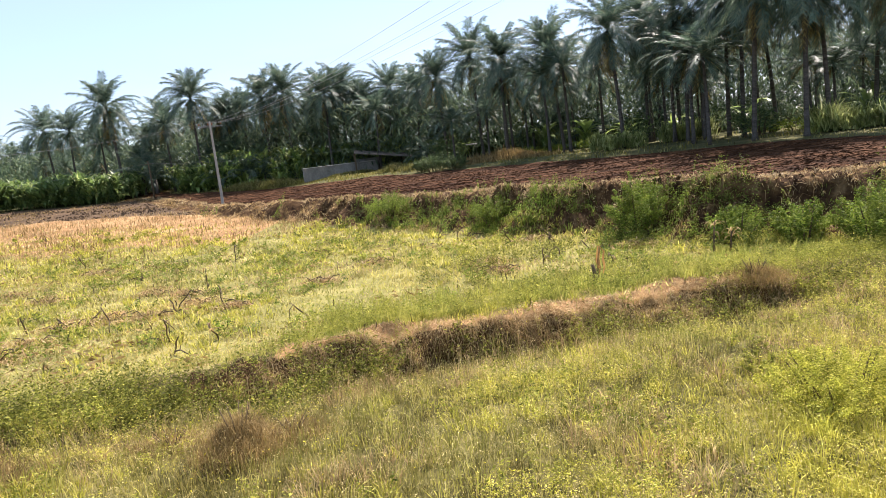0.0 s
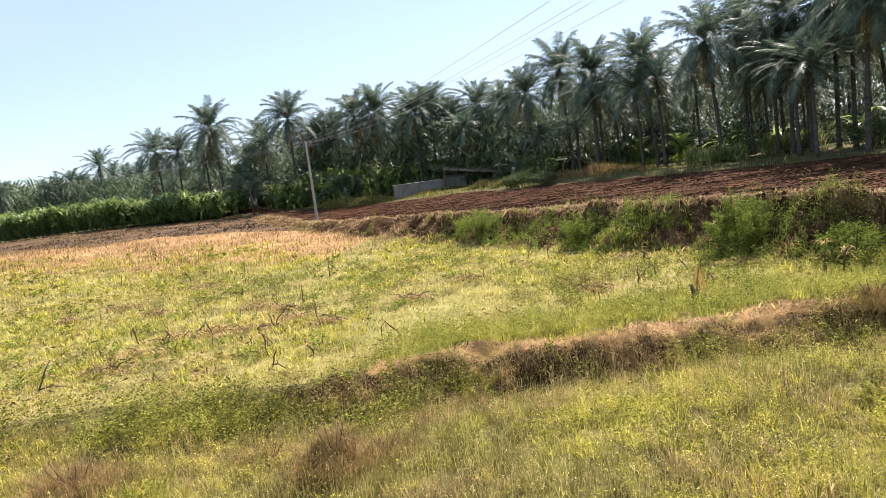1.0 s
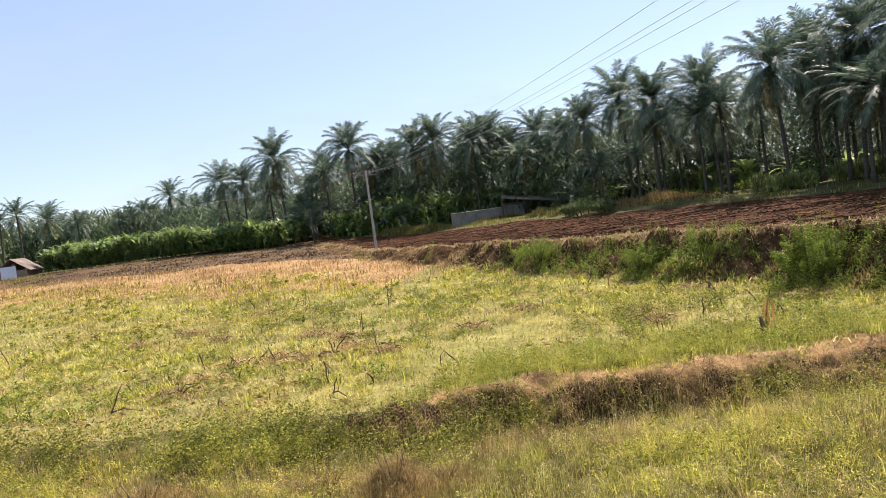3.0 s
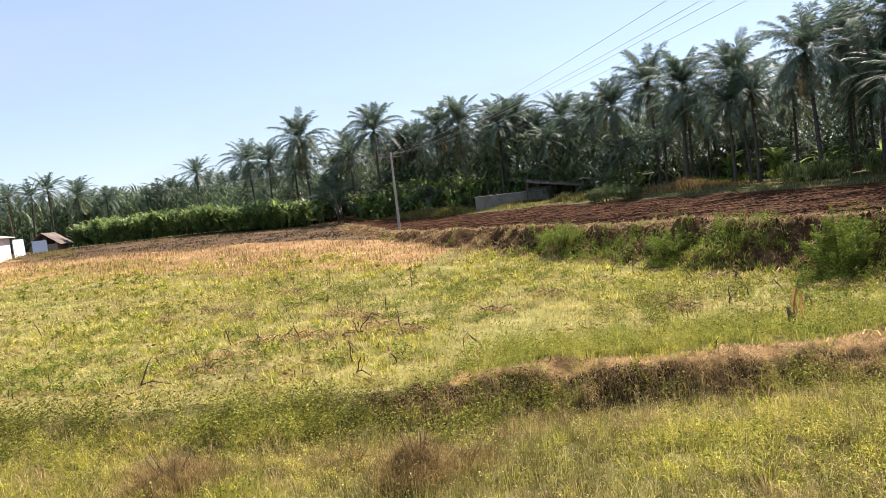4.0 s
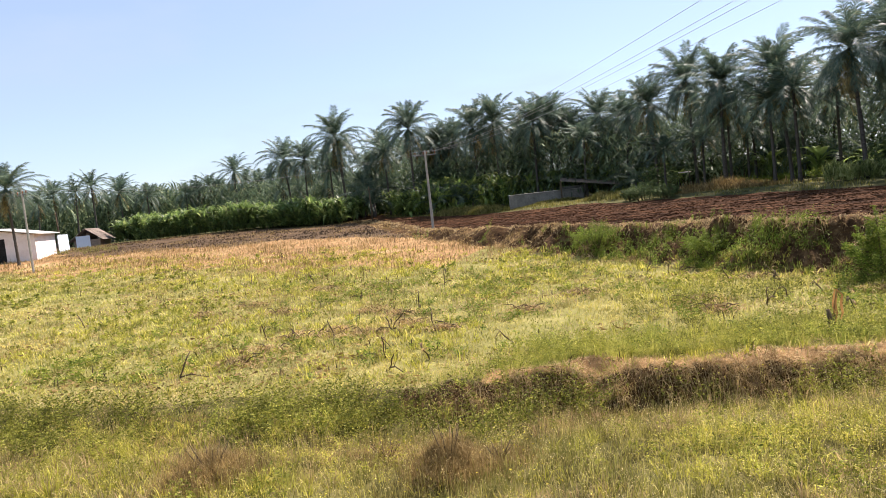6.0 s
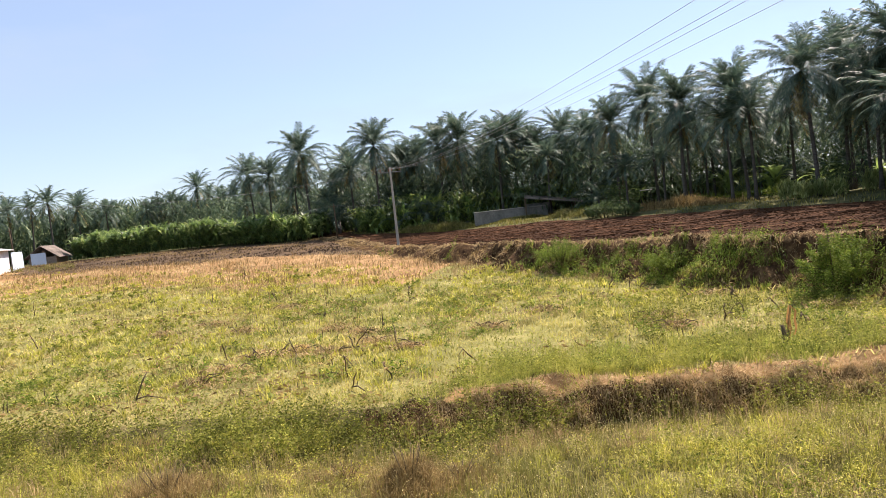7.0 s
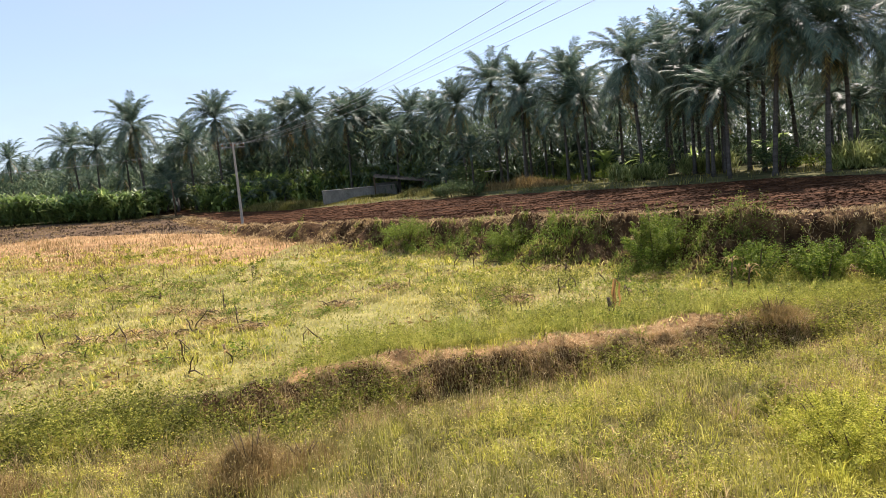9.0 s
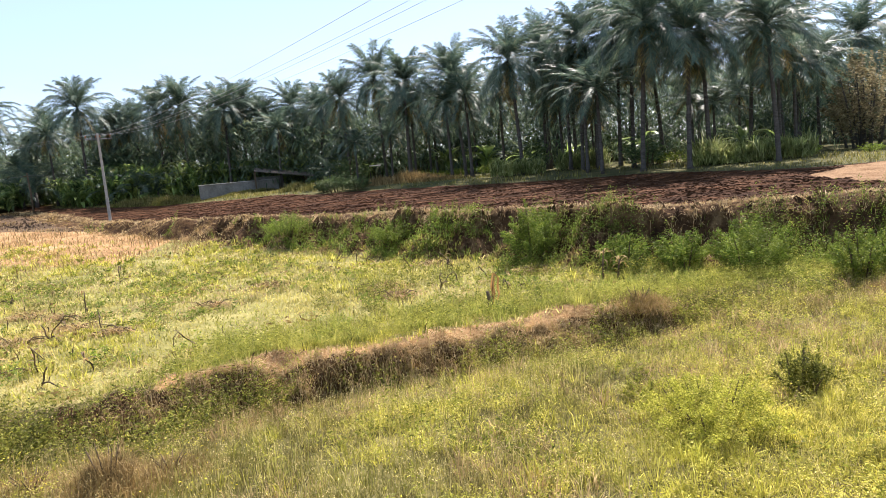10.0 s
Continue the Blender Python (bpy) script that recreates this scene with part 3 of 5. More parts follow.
# middle field
def mid_ok(x, y):
    edge = y + 0.42 * np.maximum(x, -25) + 0.12 * np.minimum(x + 25, 0) + (fbm(x, y, 5, 62) - 0.5) * 5
    return seen(x, y, 8) * (bund_s(x, y) > 0.25) * (bank_s(x, y) < 0.4) * (np.where(x < -8, smooth(33, 22, edge), 1.0))
x, y = scatter(440000, -46, 15, 9, 52, lambda x, y: mid_ok(x, y) * np.clip(13 / np.hypot(x, y), 0.12, 1) * (0.45 + 0.55 * smooth(0.3, 0.6, fbm(x, y, 2.2, 77))))
dist = np.hypot(x, y)
stuff("lime_grass", blade_mesh("lime_grass", x, y, rng.uniform(0.05, 0.20, len(x)) * (0.6 + 0.8 * vnoise(x, y, 2, 78)), 0.0016 * np.clip(dist, 10, 40), 0.9), M_LIME, "short yellow-lime grass over the middle field", "grass")
x, y = scatter(17000, -46, 15, 9, 50, lambda x, y: mid_ok(x, y) * np.clip(16 / np.hypot(x, y), 0.15, 1) * smooth(0.42, 0.62, fbm(x, y, 3.0, 79)))
dist = np.hypot(x, y)
stuff("green_tufts", tussocks("green_tufts", x, y, 16, rng.uniform(0.08, 0.25, len(x)), rng.uniform(0.12, 0.36, len(x)), 0.0014 * np.clip(dist, 10, 40), 0.8), M_YELLOW, "greener tufts of grass in the middle field", "grass")
x, y = scatter(13000, -40, 15, 9, 40, lambda x, y: mid_ok(x, y) * np.clip(14 / np.hypot(x, y), 0.15, 1) ** 1.6 * smooth(0.48, 0.64, fbm(x, y, 2.4, 80)))
px, py, pz = weeds_at(x, y, 0.12, 26, 0.20)
stuff("mid_weeds", leaf_mesh("mid_weeds", px, py, pz, 0.0022 * np.clip(np.hypot(px, py), 11, 40) * rng.uniform(0.7, 1.3, len(px))), M_GREEN, "scattered green weeds in the middle field", "weeds")
x, y = scatter(120000, -40, 8, 9.5, 34, lambda x, y: mid_ok(x, y) * np.clip(13 / np.hypot(x, y), 0.15, 1) * (0.06 + 0.94 * smooth(0.45, 0.62, fbm(x, y, 2.1, 303) + 0.05 * smooth(-5, -12, x))))
stuff("flat_straw", blade_mesh("flat_straw", x, y, rng.uniform(0.04, 0.14, len(x)), 0.0011 * np.clip(np.hypot(x, y), 11, 40), ln=rng.uniform(1.2, 3.0, len(x))), M_STRAW, "pale cut straw lying over the middle field", "straw")
x, y = scatter(2600, -34, 5, 11, 36, lambda x, y: mid_ok(x, y) * smooth(0.45, 0.62, fbm(x, y, 3.1, 304)))
stuff("stem_stubs", blade_mesh("stem_stubs", x, y, rng.uniform(0.10, 0.34, len(x)), 0.026, 0.35), M_STALK, "short dark stubs of cut crop stems", "crop remains")
x, y = scatter(5200, -16, 8, 11, 27, lambda x, y: mid_ok(x, y) * smooth(0.50, 0.62, fbm(x, y, 1.1, 180)))
stuff("crop_regrowth", tussocks("crop_regrowth", x, y, 14, rng.uniform(0.05, 0.22, len(x)), rng.uniform(0.08, 0.26, len(x)), 0.014, 1.8), M_DULL, "brownish withered crop remains in the middle field", "crop remains")
px, py, pz = weeds_at(x[::3], y[::3], 0.16, 30, 0.26)
stuff("dark_weeds", leaf_mesh("dark_weeds", px, py, pz, rng.uniform(0.02, 0.045, len(px))), M_BUSH, "small dark green weeds in the middle field", "weeds")
x, y = scatter(1500, -1.5, 8, 13.2, 19.5, lambda x, y: seen(x, y) * (bank_s(x, y) < 0.2) * (bund_s(x, y) > 1.0) * smooth(0.44, 0.56, fbm(x, y, 1.0, 308)))
px, py, pz = weeds_at(x, y, 0.16, 34, 0.30)
stuff("trampled_weeds", leaf_mesh("trampled_weeds", px, py, pz, rng.uniform(0.014, 0.034, len(px))), M_OLIVE, "dark weeds among the trampled crop by the bank", "weeds")
# the taller green growth just behind the bund and towards its far end
x, y = scatter(6500, -5, 18, 10, 18, lambda x, y: seen(x, y) * (bank_s(x, y) < 0.2) * smooth(0.3, 0.8, bund_s(x, y)) * smooth(3.6, 1.4, bund_s(x, y)) * smooth(-4, -2, x))
stuff("tall_green_grass", tussocks("tall_green_grass", x, y, 26, rng.uniform(0.05, 0.2, len(x)), rng.uniform(0.2, 0.5, len(x)), 0.011, 0.7), M_FRESH, "taller fresh green grass behind the bund", "grass")
x, y = scatter(8000, -3.5, 18, 10, 18, lambda x, y: seen(x, y) * (bank_s(x, y) < 0.3) * smooth(0.3, 0.8, bund_s(x, y)) * smooth(3.6, 1.6, bund_s(x, y)) * smooth(0.4, 0.6, fbm(x, y, 1.6, 86)))
px, py, pz = weeds_at(x, y, 0.13, 40, 0.42)
stuff("leafy_weeds", leaf_mesh("leafy_weeds", px, py, pz, rng.uniform(0.011, 0.027, len(px))), M_GREEN, "leafy green weeds between bund and bank", "weeds")

x, y = scatter(2600, -5, 6.5, 9, 14, lambda x, y: smooth(-0.10, 0.10, bund_s(x, y)) * smooth(0.9, 0.5, bund_s(x, y)) * smooth(0.50, 0.40, fbm(x, y, 1.2, 201)))
stuff("crest_grass", tussocks("crest_grass", x, y, 18, rng.uniform(0.05, 0.18, len(x)), rng.uniform(0.08, 0.24, len(x)), 0.009, 1.2), M_FRESH, "green grass creeping over the bund's crest", "grass")
# bund: tufts of dry brown grass hanging over its face
x, y = scatter(9000, -16, 8, 7, 14.5, lambda x, y: smooth(-0.65, -0.25, bund_s(x, y)) * smooth(0.75, 0.3, bund_s(x, y)) * smooth(-6.5, -4, x) * smooth(7.5, 5, x) * (0.12 + 0.88 * smooth(0.40, 0.54, fbm(x, y, 0.5, 87))))
b = bund_s(x, y)
# crest tufts take the paler straw, as if sunlit; face tufts the brown
top_ = b > -0.05
stuff("bund_grass", tussocks("bund_grass", x[~top_], y[~top_], 26, rng.uniform(0.05, 0.16, (~top_).sum()), rng.uniform(0.07, 0.18, (~top_).sum()), 0.007, 2.4), M_BROWN, "matted dry brown grass hanging over the earth bund", "grass")
stuff("bund_straw", tussocks("bund_straw", x[top_], y[top_], 24, rng.uniform(0.06, 0.18, top_.sum()), rng.uniform(0.04, 0.10, top_.sum()), 0.010, 2.4), M_MAT, "pale dry grass along the bund's crest", "grass")
x, y = scatter(200000, -14, 7.5, 7.5, 14.5, lambda x, y: smooth(-0.15, 0.0, bund_s(x, y)) * smooth(1.0, 0.5, bund_s(x, y)) * (0.25 + 0.75 * smooth(0.36, 0.52, fbm(x, y, 1.2, 201))) * (0.35 + 0.65 * smooth(-4.6, -3.2, x)) * smooth(7, 4.5, x))
stuff("straw_mat", blade_mesh("straw_mat", x, y, rng.uniform(0.03, 0.08, len(x)), 0.009, ln=rng.uniform(1.4, 2.8, len(x))), M_MAT, "flattened pale straw matting the bund's crest", "grass")
x, y = scatter(150000, -6.5, 7.5, 8.5, 14.5, lambda x, y: smooth(-0.50, -0.25, bund_s(x, y)) * smooth(0.22, 0.02, bund_s(x, y)) * smooth(-4.5, -2.4, x) * smooth(7.5, 4.5, x) * (0.12 + 0.88 * smooth(0.36, 0.48, fbm(x, y, 0.5, 187))))
cx_, cy_ = downhill(x, y)
# more pale straw towards the top, painting in the sunlit crest
pale = rng.uniform(0, 1, len(x)) < 0.50 + 0.35 * (bund_s(x, y) > 0)
for nm, kk, mt, lb in (("hanging_straw", pale, M_STRAW, "pale straw hanging over the bund's edge"), ("hanging_dry_grass", ~pale, M_BROWN, "brown dry grass hanging over the bund's face")):
    stuff(nm, hanging_mesh(nm, x[kk], y[kk], cx_[kk], cy_[kk], rng.uniform(0.10, 0.32, kk.sum()), 0.008), mt, lb, "grass")
x, y = scatter(9000, -3.4, 7, 8, 14.5, lambda x, y: smooth(-0.75, -0.45, bund_s(x, y)) * smooth(0.30, 0.05, bund_s(x, y)) * smooth(-3.4, -2.6, x) * smooth(7.0, 5, x) * (0.2 + 0.8 * smooth(0.40, 0.52, fbm(x, y, 0.6, 171))))
k = rng.uniform(0, 1, len(x)) < 0.58 + 0.2 * (bund_s(x, y) > -0.1)
for nm, kk, mt, lb in (("dry_tussocks", ~k, M_BROWN, "bulging tussocks of brown dead grass on the bund"), ("pale_tussocks", k, M_STRAW, "matted pale dead grass on the bund's face")):
    stuff(nm, tussocks(nm, x[kk], y[kk], 30, rng.uniform(0.08, 0.22, kk.sum()), rng.uniform(0.08, 0.20, kk.sum()), 0.006, 2.2), mt, lb, "grass")
x, y = scatter(21000, -19, 7, 6.5, 14, lambda x, y: np.where(x < -2.4, smooth(-1.5, -0.8, bund_s(x, y)) * smooth(0.35, 0.0, bund_s(x, y)) * (0.25 + 0.75 * smooth(0.35, 0.55, fbm(x, y, 1.3, 89))), smooth(-0.85, -0.55, bund_s(x, y)) * smooth(-0.08, -0.32, bund_s(x, y)) * smooth(0.38, 0.50, fbm(x, y, 0.7, 88))))
px, py, pz = weeds_at(x, y, 0.14, 34, 0.44)
k = (vnoise(px, py, 0.7, 172) + rng.uniform(-0.2, 0.2, len(px))) > 0.60
stuff("bund_weeds", leaf_mesh("bund_weeds", px[k], py[k], pz[k], rng.uniform(0.012, 0.030, k.sum())), M_GREEN, "leafy green weeds along the bund's foot", "weeds")
stuff("bund_weeds", leaf_mesh("bund_weeds", px[~k], py[~k], pz[~k], rng.uniform(0.014, 0.036, (~k).sum())), M_OLIVE, "darker leafy weeds along the bund's foot", "weeds")

# bank: tufts of dry grass and green weeds over lumpy earth
def far_share(x, y, d0):
    return np.clip(d0 / np.hypot(x, y), 0.25, 1)
x, y = scatter(60000, -32, 28, 11, 62, lambda x, y: seen(x, y) * smooth(-0.5, 0.1, bank_s(x, y)) * smooth(2.7, 2.1, bank_s(x, y)) * far_share(x, y, 18) * (0.22 + 0.78 * smooth(0.36, 0.54, fbm(x, y, 1.0, 89))))
s_ = bank_s(x, y) + (fbm(x, y, 2.6, 11) - 0.5) * 1.5
# upper edge gets the paler straw, a sunlit lip by colour
hi = s_ > 1.05
d_ = np.hypot(x, y)
lo = ~hi
pale = (vnoise(x, y, 0.9, 307) + rng.uniform(-0.15, 0.15, len(x))) > 0.55
for nm, kk, mt, lb in (("bank_grass", lo & ~pale, M_BROWN, "dry brown grass over the field bank"), ("bank_mats", lo & pale, M_STRAW, "pale matted dead grass on the field bank")):
    stuff(nm, tussocks(nm, x[kk], y[kk], 20, rng.uniform(0.10, 0.34, kk.sum()), rng.uniform(0.12, 0.34, kk.sum()), 0.0006 * np.clip(d_[kk], 12, 45), 1.9), mt, lb, "grass")
stuff("bank_straw", tussocks("bank_straw", x[hi], y[hi], 18, rng.uniform(0.08, 0.22, hi.sum()), rng.uniform(0.08, 0.26, hi.sum()), 0.0007 * np.clip(d_[hi], 12, 45), 1.2), M_MAT, "pale dry grass along the bank's upper edge", "grass")
x, y = scatter(80000, -30, 30, 11, 60, lambda x, y: seen(x, y) * smooth(0.9, 1.3, bank_s(x, y)) * smooth(2.5, 1.9, bank_s(x, y)) * far_share(x, y, 20))
stuff("lip_straw", blade_mesh("lip_straw", x, y, rng.uniform(0.06, 0.16, len(x)), 0.0012 * np.clip(np.hypot(x, y), 13, 45), ln=rng.uniform(1.0, 2.6, len(x))), M_MAT, "flattened pale straw along the bank's lip", "grass")
x, y = scatter(170000, -30, 28, 11, 60, lambda x, y: seen(x, y) * smooth(0.5, 1.0, bank_s(x, y)) * smooth(2.4, 1.6, bank_s(x, y)) * far_share(x, y, 18) * (0.12 + 0.5 * smooth(5, 8, x) + 0.88 * smooth(0.40, 0.56, fbm(x, y, 1.1, 188))))
cx_, cy_ = downhill(x, y)
d_ = np.hypot(x, y)
# the pale share grows upwards, so the lip looks lit
pale = rng.uniform(0, 1, len(x)) < 0.2 + 0.5 * smooth(0.7, 1.4, bank_s(x, y))
for nm, kk, mt, lb in (("hanging_straw", pale, M_STRAW, "pale straw hanging over the bank's lip"), ("hanging_dry_grass", ~pale, M_BROWN, "brown dry grass hanging down the field bank")):
    stuff(nm, hanging_mesh(nm, x[kk], y[kk], cx_[kk], cy_[kk], rng.uniform(0.18, 0.55, kk.sum()), 0.0008 * np.clip(d_[kk], 13, 45)), mt, lb, "grass")
x, y = scatter(46000, -30, 28, 11, 60, lambda x, y: seen(x, y) * smooth(-0.7, -0.1, bank_s(x, y)) * smooth(1.6, 0.8, bank_s(x, y)) * (0.06 + smooth(-8, -2.5, x)) * smooth(0.42, 0.54, fbm(x, y, 1.5, 90)) * smooth(58, 22, np.hypot(x, y)))
px, py, pz = weeds_at(x, y, 0.20, 66, 0.42)
stuff("bank_weeds", leaf_mesh("bank_weeds", px, py, pz, 0.0012 * np.clip(np.hypot(px, py), 13, 40) * rng.uniform(0.6, 1.4, len(px))), M_BUSH, "green weeds growing on the bank's slope", "weeds")

x, y = scatter(16000, -12, 28, 11, 40, lambda x, y: seen(x, y) * smooth(-0.3, 0.2, bank_s(x, y)) * smooth(1.7, 0.9, bank_s(x, y)) * smooth(-8, -2.5, x) * smooth(0.40, 0.55, fbm(x, y, 1.2, 190)))
stuff("bank_green_grass", tussocks("bank_green_grass", x, y, 20, rng.uniform(0.06, 0.22, len(x)), rng.uniform(0.2, 0.5, len(x)), 0.0006 * np.clip(np.hypot(x, y), 13, 40), 0.8), M_BUSH, "fine green grass on the bank's slope", "grass")

x, y = scatter(12000, 2, 22, 11, 24, lambda x, y: seen(x, y) * smooth(-0.9, -0.5, bank_s(x, y)) * smooth(1.5, 0.8, bank_s(x, y)) * smooth(2.2, 4, x) * smooth(0.36, 0.50, fbm(x, y, 1.3, 194)))
px, py, pz = weeds_at(x, y, 0.22, 64, 0.50)
k = (vnoise(px, py, 1.1, 195) + rng.uniform(-0.15, 0.15, len(px))) > 0.42
stuff("bank_growth", leaf_mesh("bank_growth", px[k], py[k], pz[k], rng.uniform(0.013, 0.030, k.sum())), M_BUSH, "leafy dark green growth over the bank's foot", "weeds")
stuff("bank_growth", leaf_mesh("bank_growth", px[~k], py[~k], pz[~k], rng.uniform(0.012, 0.026, (~k).sum())), M_GREEN, "leafy yellow-green growth over the bank's foot", "weeds")

# ---------------------------------------------------------------- coconut palms
def frond(yaw, pitch, length, droop, pairs, leaf_len, r, simple=False):
    """Verts and triangles of one feather leaf: a rib and two rows of narrow leaflets."""
    v, f = [], []
    steps = 6 if simple else 10
    p, e = Vector((0, 0, 0)), pitch
    pts = [p.copy()]
    for k in range(steps):
        e -= droop / steps * (0.35 + 1.3 * k / steps)
        p = p + Vector((math.cos(e), 0, math.sin(e))) * (length / steps)
        pts.append(p.copy())
    def at(t):
        k = min(int(t * steps), steps - 1)
        return pts[k].lerp(pts[k + 1], t * steps - k)
    for k in range(steps):
        w0, w1 = 0.042 * (1 - k / steps) + 0.006, 0.042 * (1 - (k + 1) / steps) + 0.006
        b = len(v)
        v += [pts[k] + Vector((0, -w0, 0)), pts[k] + Vector((0, w0, 0)), pts[k + 1] + Vector((0, w1, 0)), pts[k + 1] + Vector((0, -w1, 0))]
        f += [(b, b + 1, b + 2), (b, b + 2, b + 3)]
    for k in range(pairs):
        t = 0.10 + 0.90 * (k + r.random() * 0.7) / pairs
        c = at(t)
        d = (at(min(t + 0.03, 1)) - at(max(t - 0.03, 0))).normalized()
        up = d.cross(Vector((0, 1, 0)))
        ll = leaf_len * (0.42 + 0.62 * math.sin(math.pi * min(0.16 + t * 0.78, 1)) ** 0.8) * r.uniform(0.75, 1.2)
        wv = d * (0.056 if simple else 0.027)
        for s in (-1, 1):
            out = (d * r.uniform(0.65, 1.05) + Vector((0, s, 0)) * r.uniform(0.35, 0.75) + up * r.uniform(-0.1, 0.2)).normalized()
            hang = (out * r.uniform(0.5, 0.9) + Vector((0, 0, -r.uniform(0.25, 0.7)))).normalized()
            b = len(v)
            if simple:
                v += [c - wv, c + wv, c + (out + hang) * ll * 0.5]
                f += [(b, b + 1, b + 2)]
            else:
                mid = c + out * ll * 0.5
                v += [c - wv * 0.7, c + wv * 0.7, mid + wv, mid - wv, mid + hang * ll * 0.5]
                f += [(b, b + 1, b + 2), (b, b + 2, b + 3), (b + 3, b + 2, b + 4)]
    rot = Matrix.Rotation(yaw, 3, "Z")
    return [rot @ q for q in v], f


def joined(name, pieces, lift):
    v, f = [], []
    for pv, pf in pieces:
        b = len(v)
        v += [q + lift for q in pv]
        f += [(i + b, j + b, k + b) for i, j, k in pf]
    return mesh_np(name, np.array([tuple(q) for q in v]), np.array(f))


def tube(points, radii, sides=8):
    """A bmesh tube along points."""
    bm = bmesh.new()
    rings = []
    for k, p in enumerate(points):
        d = (points[min(k + 1, len(points) - 1)] - points[max(k - 1, 0)]).normalized()
        a = d.cross(Vector((0.31, 0.95, 0.05))).normalized()
        b = d.cross(a)
        rings.append([bm.verts.new(p + (a * math.cos(q) + b * math.sin(q)) * radii[k]) for q in [6.2832 * s / sides for s in range(sides)]])
    for r0, r1 in zip(rings, rings[1:]):
        for s in range(sides):
            fc = bm.faces.new((r0[s], r0[(s + 1) % sides], r1[(s + 1) % sides], r1[s]))
            fc.smooth = True
    bm.faces.new(rings[0][::-1])
    bm.faces.new(rings[-1])
    return bm


def make_palm(seed, stem, far=False):
    """A coconut palm whose crown sits `stem` metres up; its foot is the thing's origin."""
    r = random.Random(seed)
    palm = thing("coconut_palm", "tall coconut palm with a slim grey trunk and feathery dark crown", "palm tree", "coconut grove")
    bend = r.uniform(-0.5, 0.5)
    top = Vector((bend * 0.9, r.uniform(-0.4, 0.4), stem))
    n = 9 if far else 18
    pts = [Vector((top.x * (k / n) ** 1.6, top.y * (k / n) ** 1.3, stem * k / n - 0.15)) for k in range(n + 1)]
    part("trunk", tube(pts, [0.112 * (1 - 0.35 * k / n) + (0.07 if k == 0 else 0) + (0.012 if k % 2 else 0) for k in range(n + 1)]), M_TRUNK, palm)
    live, dry = [], []
    count = 24 if far else 34
    for k in range(count):
        t = k / (count - 1)
        # young leaves stand upright, older ones spread and arch over, the oldest hang
        pitch = radians(80 - 88 * t ** 1.15 + r.uniform(-9, 9))
        droop = radians(r.uniform(20, 42) + 76 * t)
        live.append(frond(k * 2.39996 + r.uniform(-0.35, 0.35), pitch, 2.0 + 1.75 * t ** 0.55 + r.uniform(-0.3, 0.3), droop, 24 if far else 48, 0.72, r, far))
    for k in range(8 if far else 13):
        live.append(frond(k * 2.39996 + r.uniform(-0.3, 0.3), radians(r.uniform(-52, -12)), r.uniform(2.7, 3.7), radians(r.uniform(25, 60)), 24 if far else 44, 0.70, r, far))
    for k in range(4 if far else 8):
        dry.append(frond(r.uniform(0, 6.28), radians(r.uniform(-80, -48)), r.uniform(2.2, 3.1), radians(r.uniform(8, 25)), 16 if far else 32, 0.55, r, far))
    part("crown", joined("crown", live, top), M_PALM, palm)
    part("dry_fronds", joined("dry_fronds", dry, top), M_PALMDRY, palm, "withered brown hanging fronds")
    if not far:
        for k in range(6):
            a = r.uniform(0, 6.28)
            bm = bmesh.new()
            bmesh.ops.create_icosphere(bm, subdivisions=1, radius=0.14, matrix=Matrix.Translation(top + Vector((math.cos(a) * 0.32, math.sin(a) * 0.32, -0.35 - 0.25 * r.random()))))
            part("coconut", bm, M_NUT, palm)
    return palm


# crown places: x, y, height of the crown above the datum
FRONT = [(8.6, 38.9, 8.9), (6.1, 44.5, 9.0), (2.7, 47.8, 9.2), (1.2, 54.9, 10.4), (-1.6, 55.9, 9.3), (-4.2, 61.7, 9.1), (-7.0, 64.6, 9.8), (-9.4, 65.2, 9.0),
         (-11.1, 65.0, 10.3), (-12.3, 62.7, 9.8), (-16.0, 63.9, 10.4), (-18.6, 65.3, 10.3), (-21.5, 68.6, 9.8), (-23.8, 67.9, 9.5), (-25.3, 65.2, 11.2)]
FRONT2 = [(-30.0, 69.8, 10.0), (-33.3, 66.0, 11.5), (-39.9, 69.3, 10.0), (-43.4, 71.8, 10.5), (-48.5, 39.5, 8.2),
          (11.9, 38.3, 9.4), (13.8, 35.5, 9.0), (14.2, 29.9, 8.2), (17.9, 29.1, 8.2), (24.8, 36.5, 7.3), (29.8, 40.4, 8.9),
          (12.6, 31.3, 9.0), (15.9, 31.4, 8.6), (20.4, 35.8, 8.7), (14.2, 38.6, 9.9), (24.8, 39.8, 8.5), (16.8, 38.7, 8.8), (11.2, 43.6, 9.9)]
FAR = [(-58.1, 87.4, 9.1), (-65.7, 88.2, 9.1), (-68.2, 86.3, 9.4), (-76.3, 86.0, 9.4), (-72.5, 75.9, 9.6), (-76.5, 71.9, 10.1), (-83.3, 74.9, 10.4)]
kinds = [make_palm(s, 7.2) for s in (1, 2, 3, 4, 5)]
far_kinds = [make_palm(s, 7.2, True) for s in (11, 12, 13)]


def plant(pool, x, y, top, k, first=set()):
    g = ground_z(x, y)
    src = pool[k % len(pool)]
    s = (top - 0.48 - g) / 7.2
    girth = 0.5 * s + 0.5 * 1.08
    m = Matrix.Translation((x, y, g)) @ Matrix.Rotation(k * 2.1, 4, "Z") @ Matrix.Diagonal((girth, girth, s, 1))
    if src.name in first:
        copy_thing(src, m).matrix_basis = m
    else:
        first.add(src.name)
        src.matrix_basis = m


k = 0
pr = random.Random(5)
for x, y, t in FRONT + FRONT2:
    plant(kinds, x, y, t, k)
    k += 1
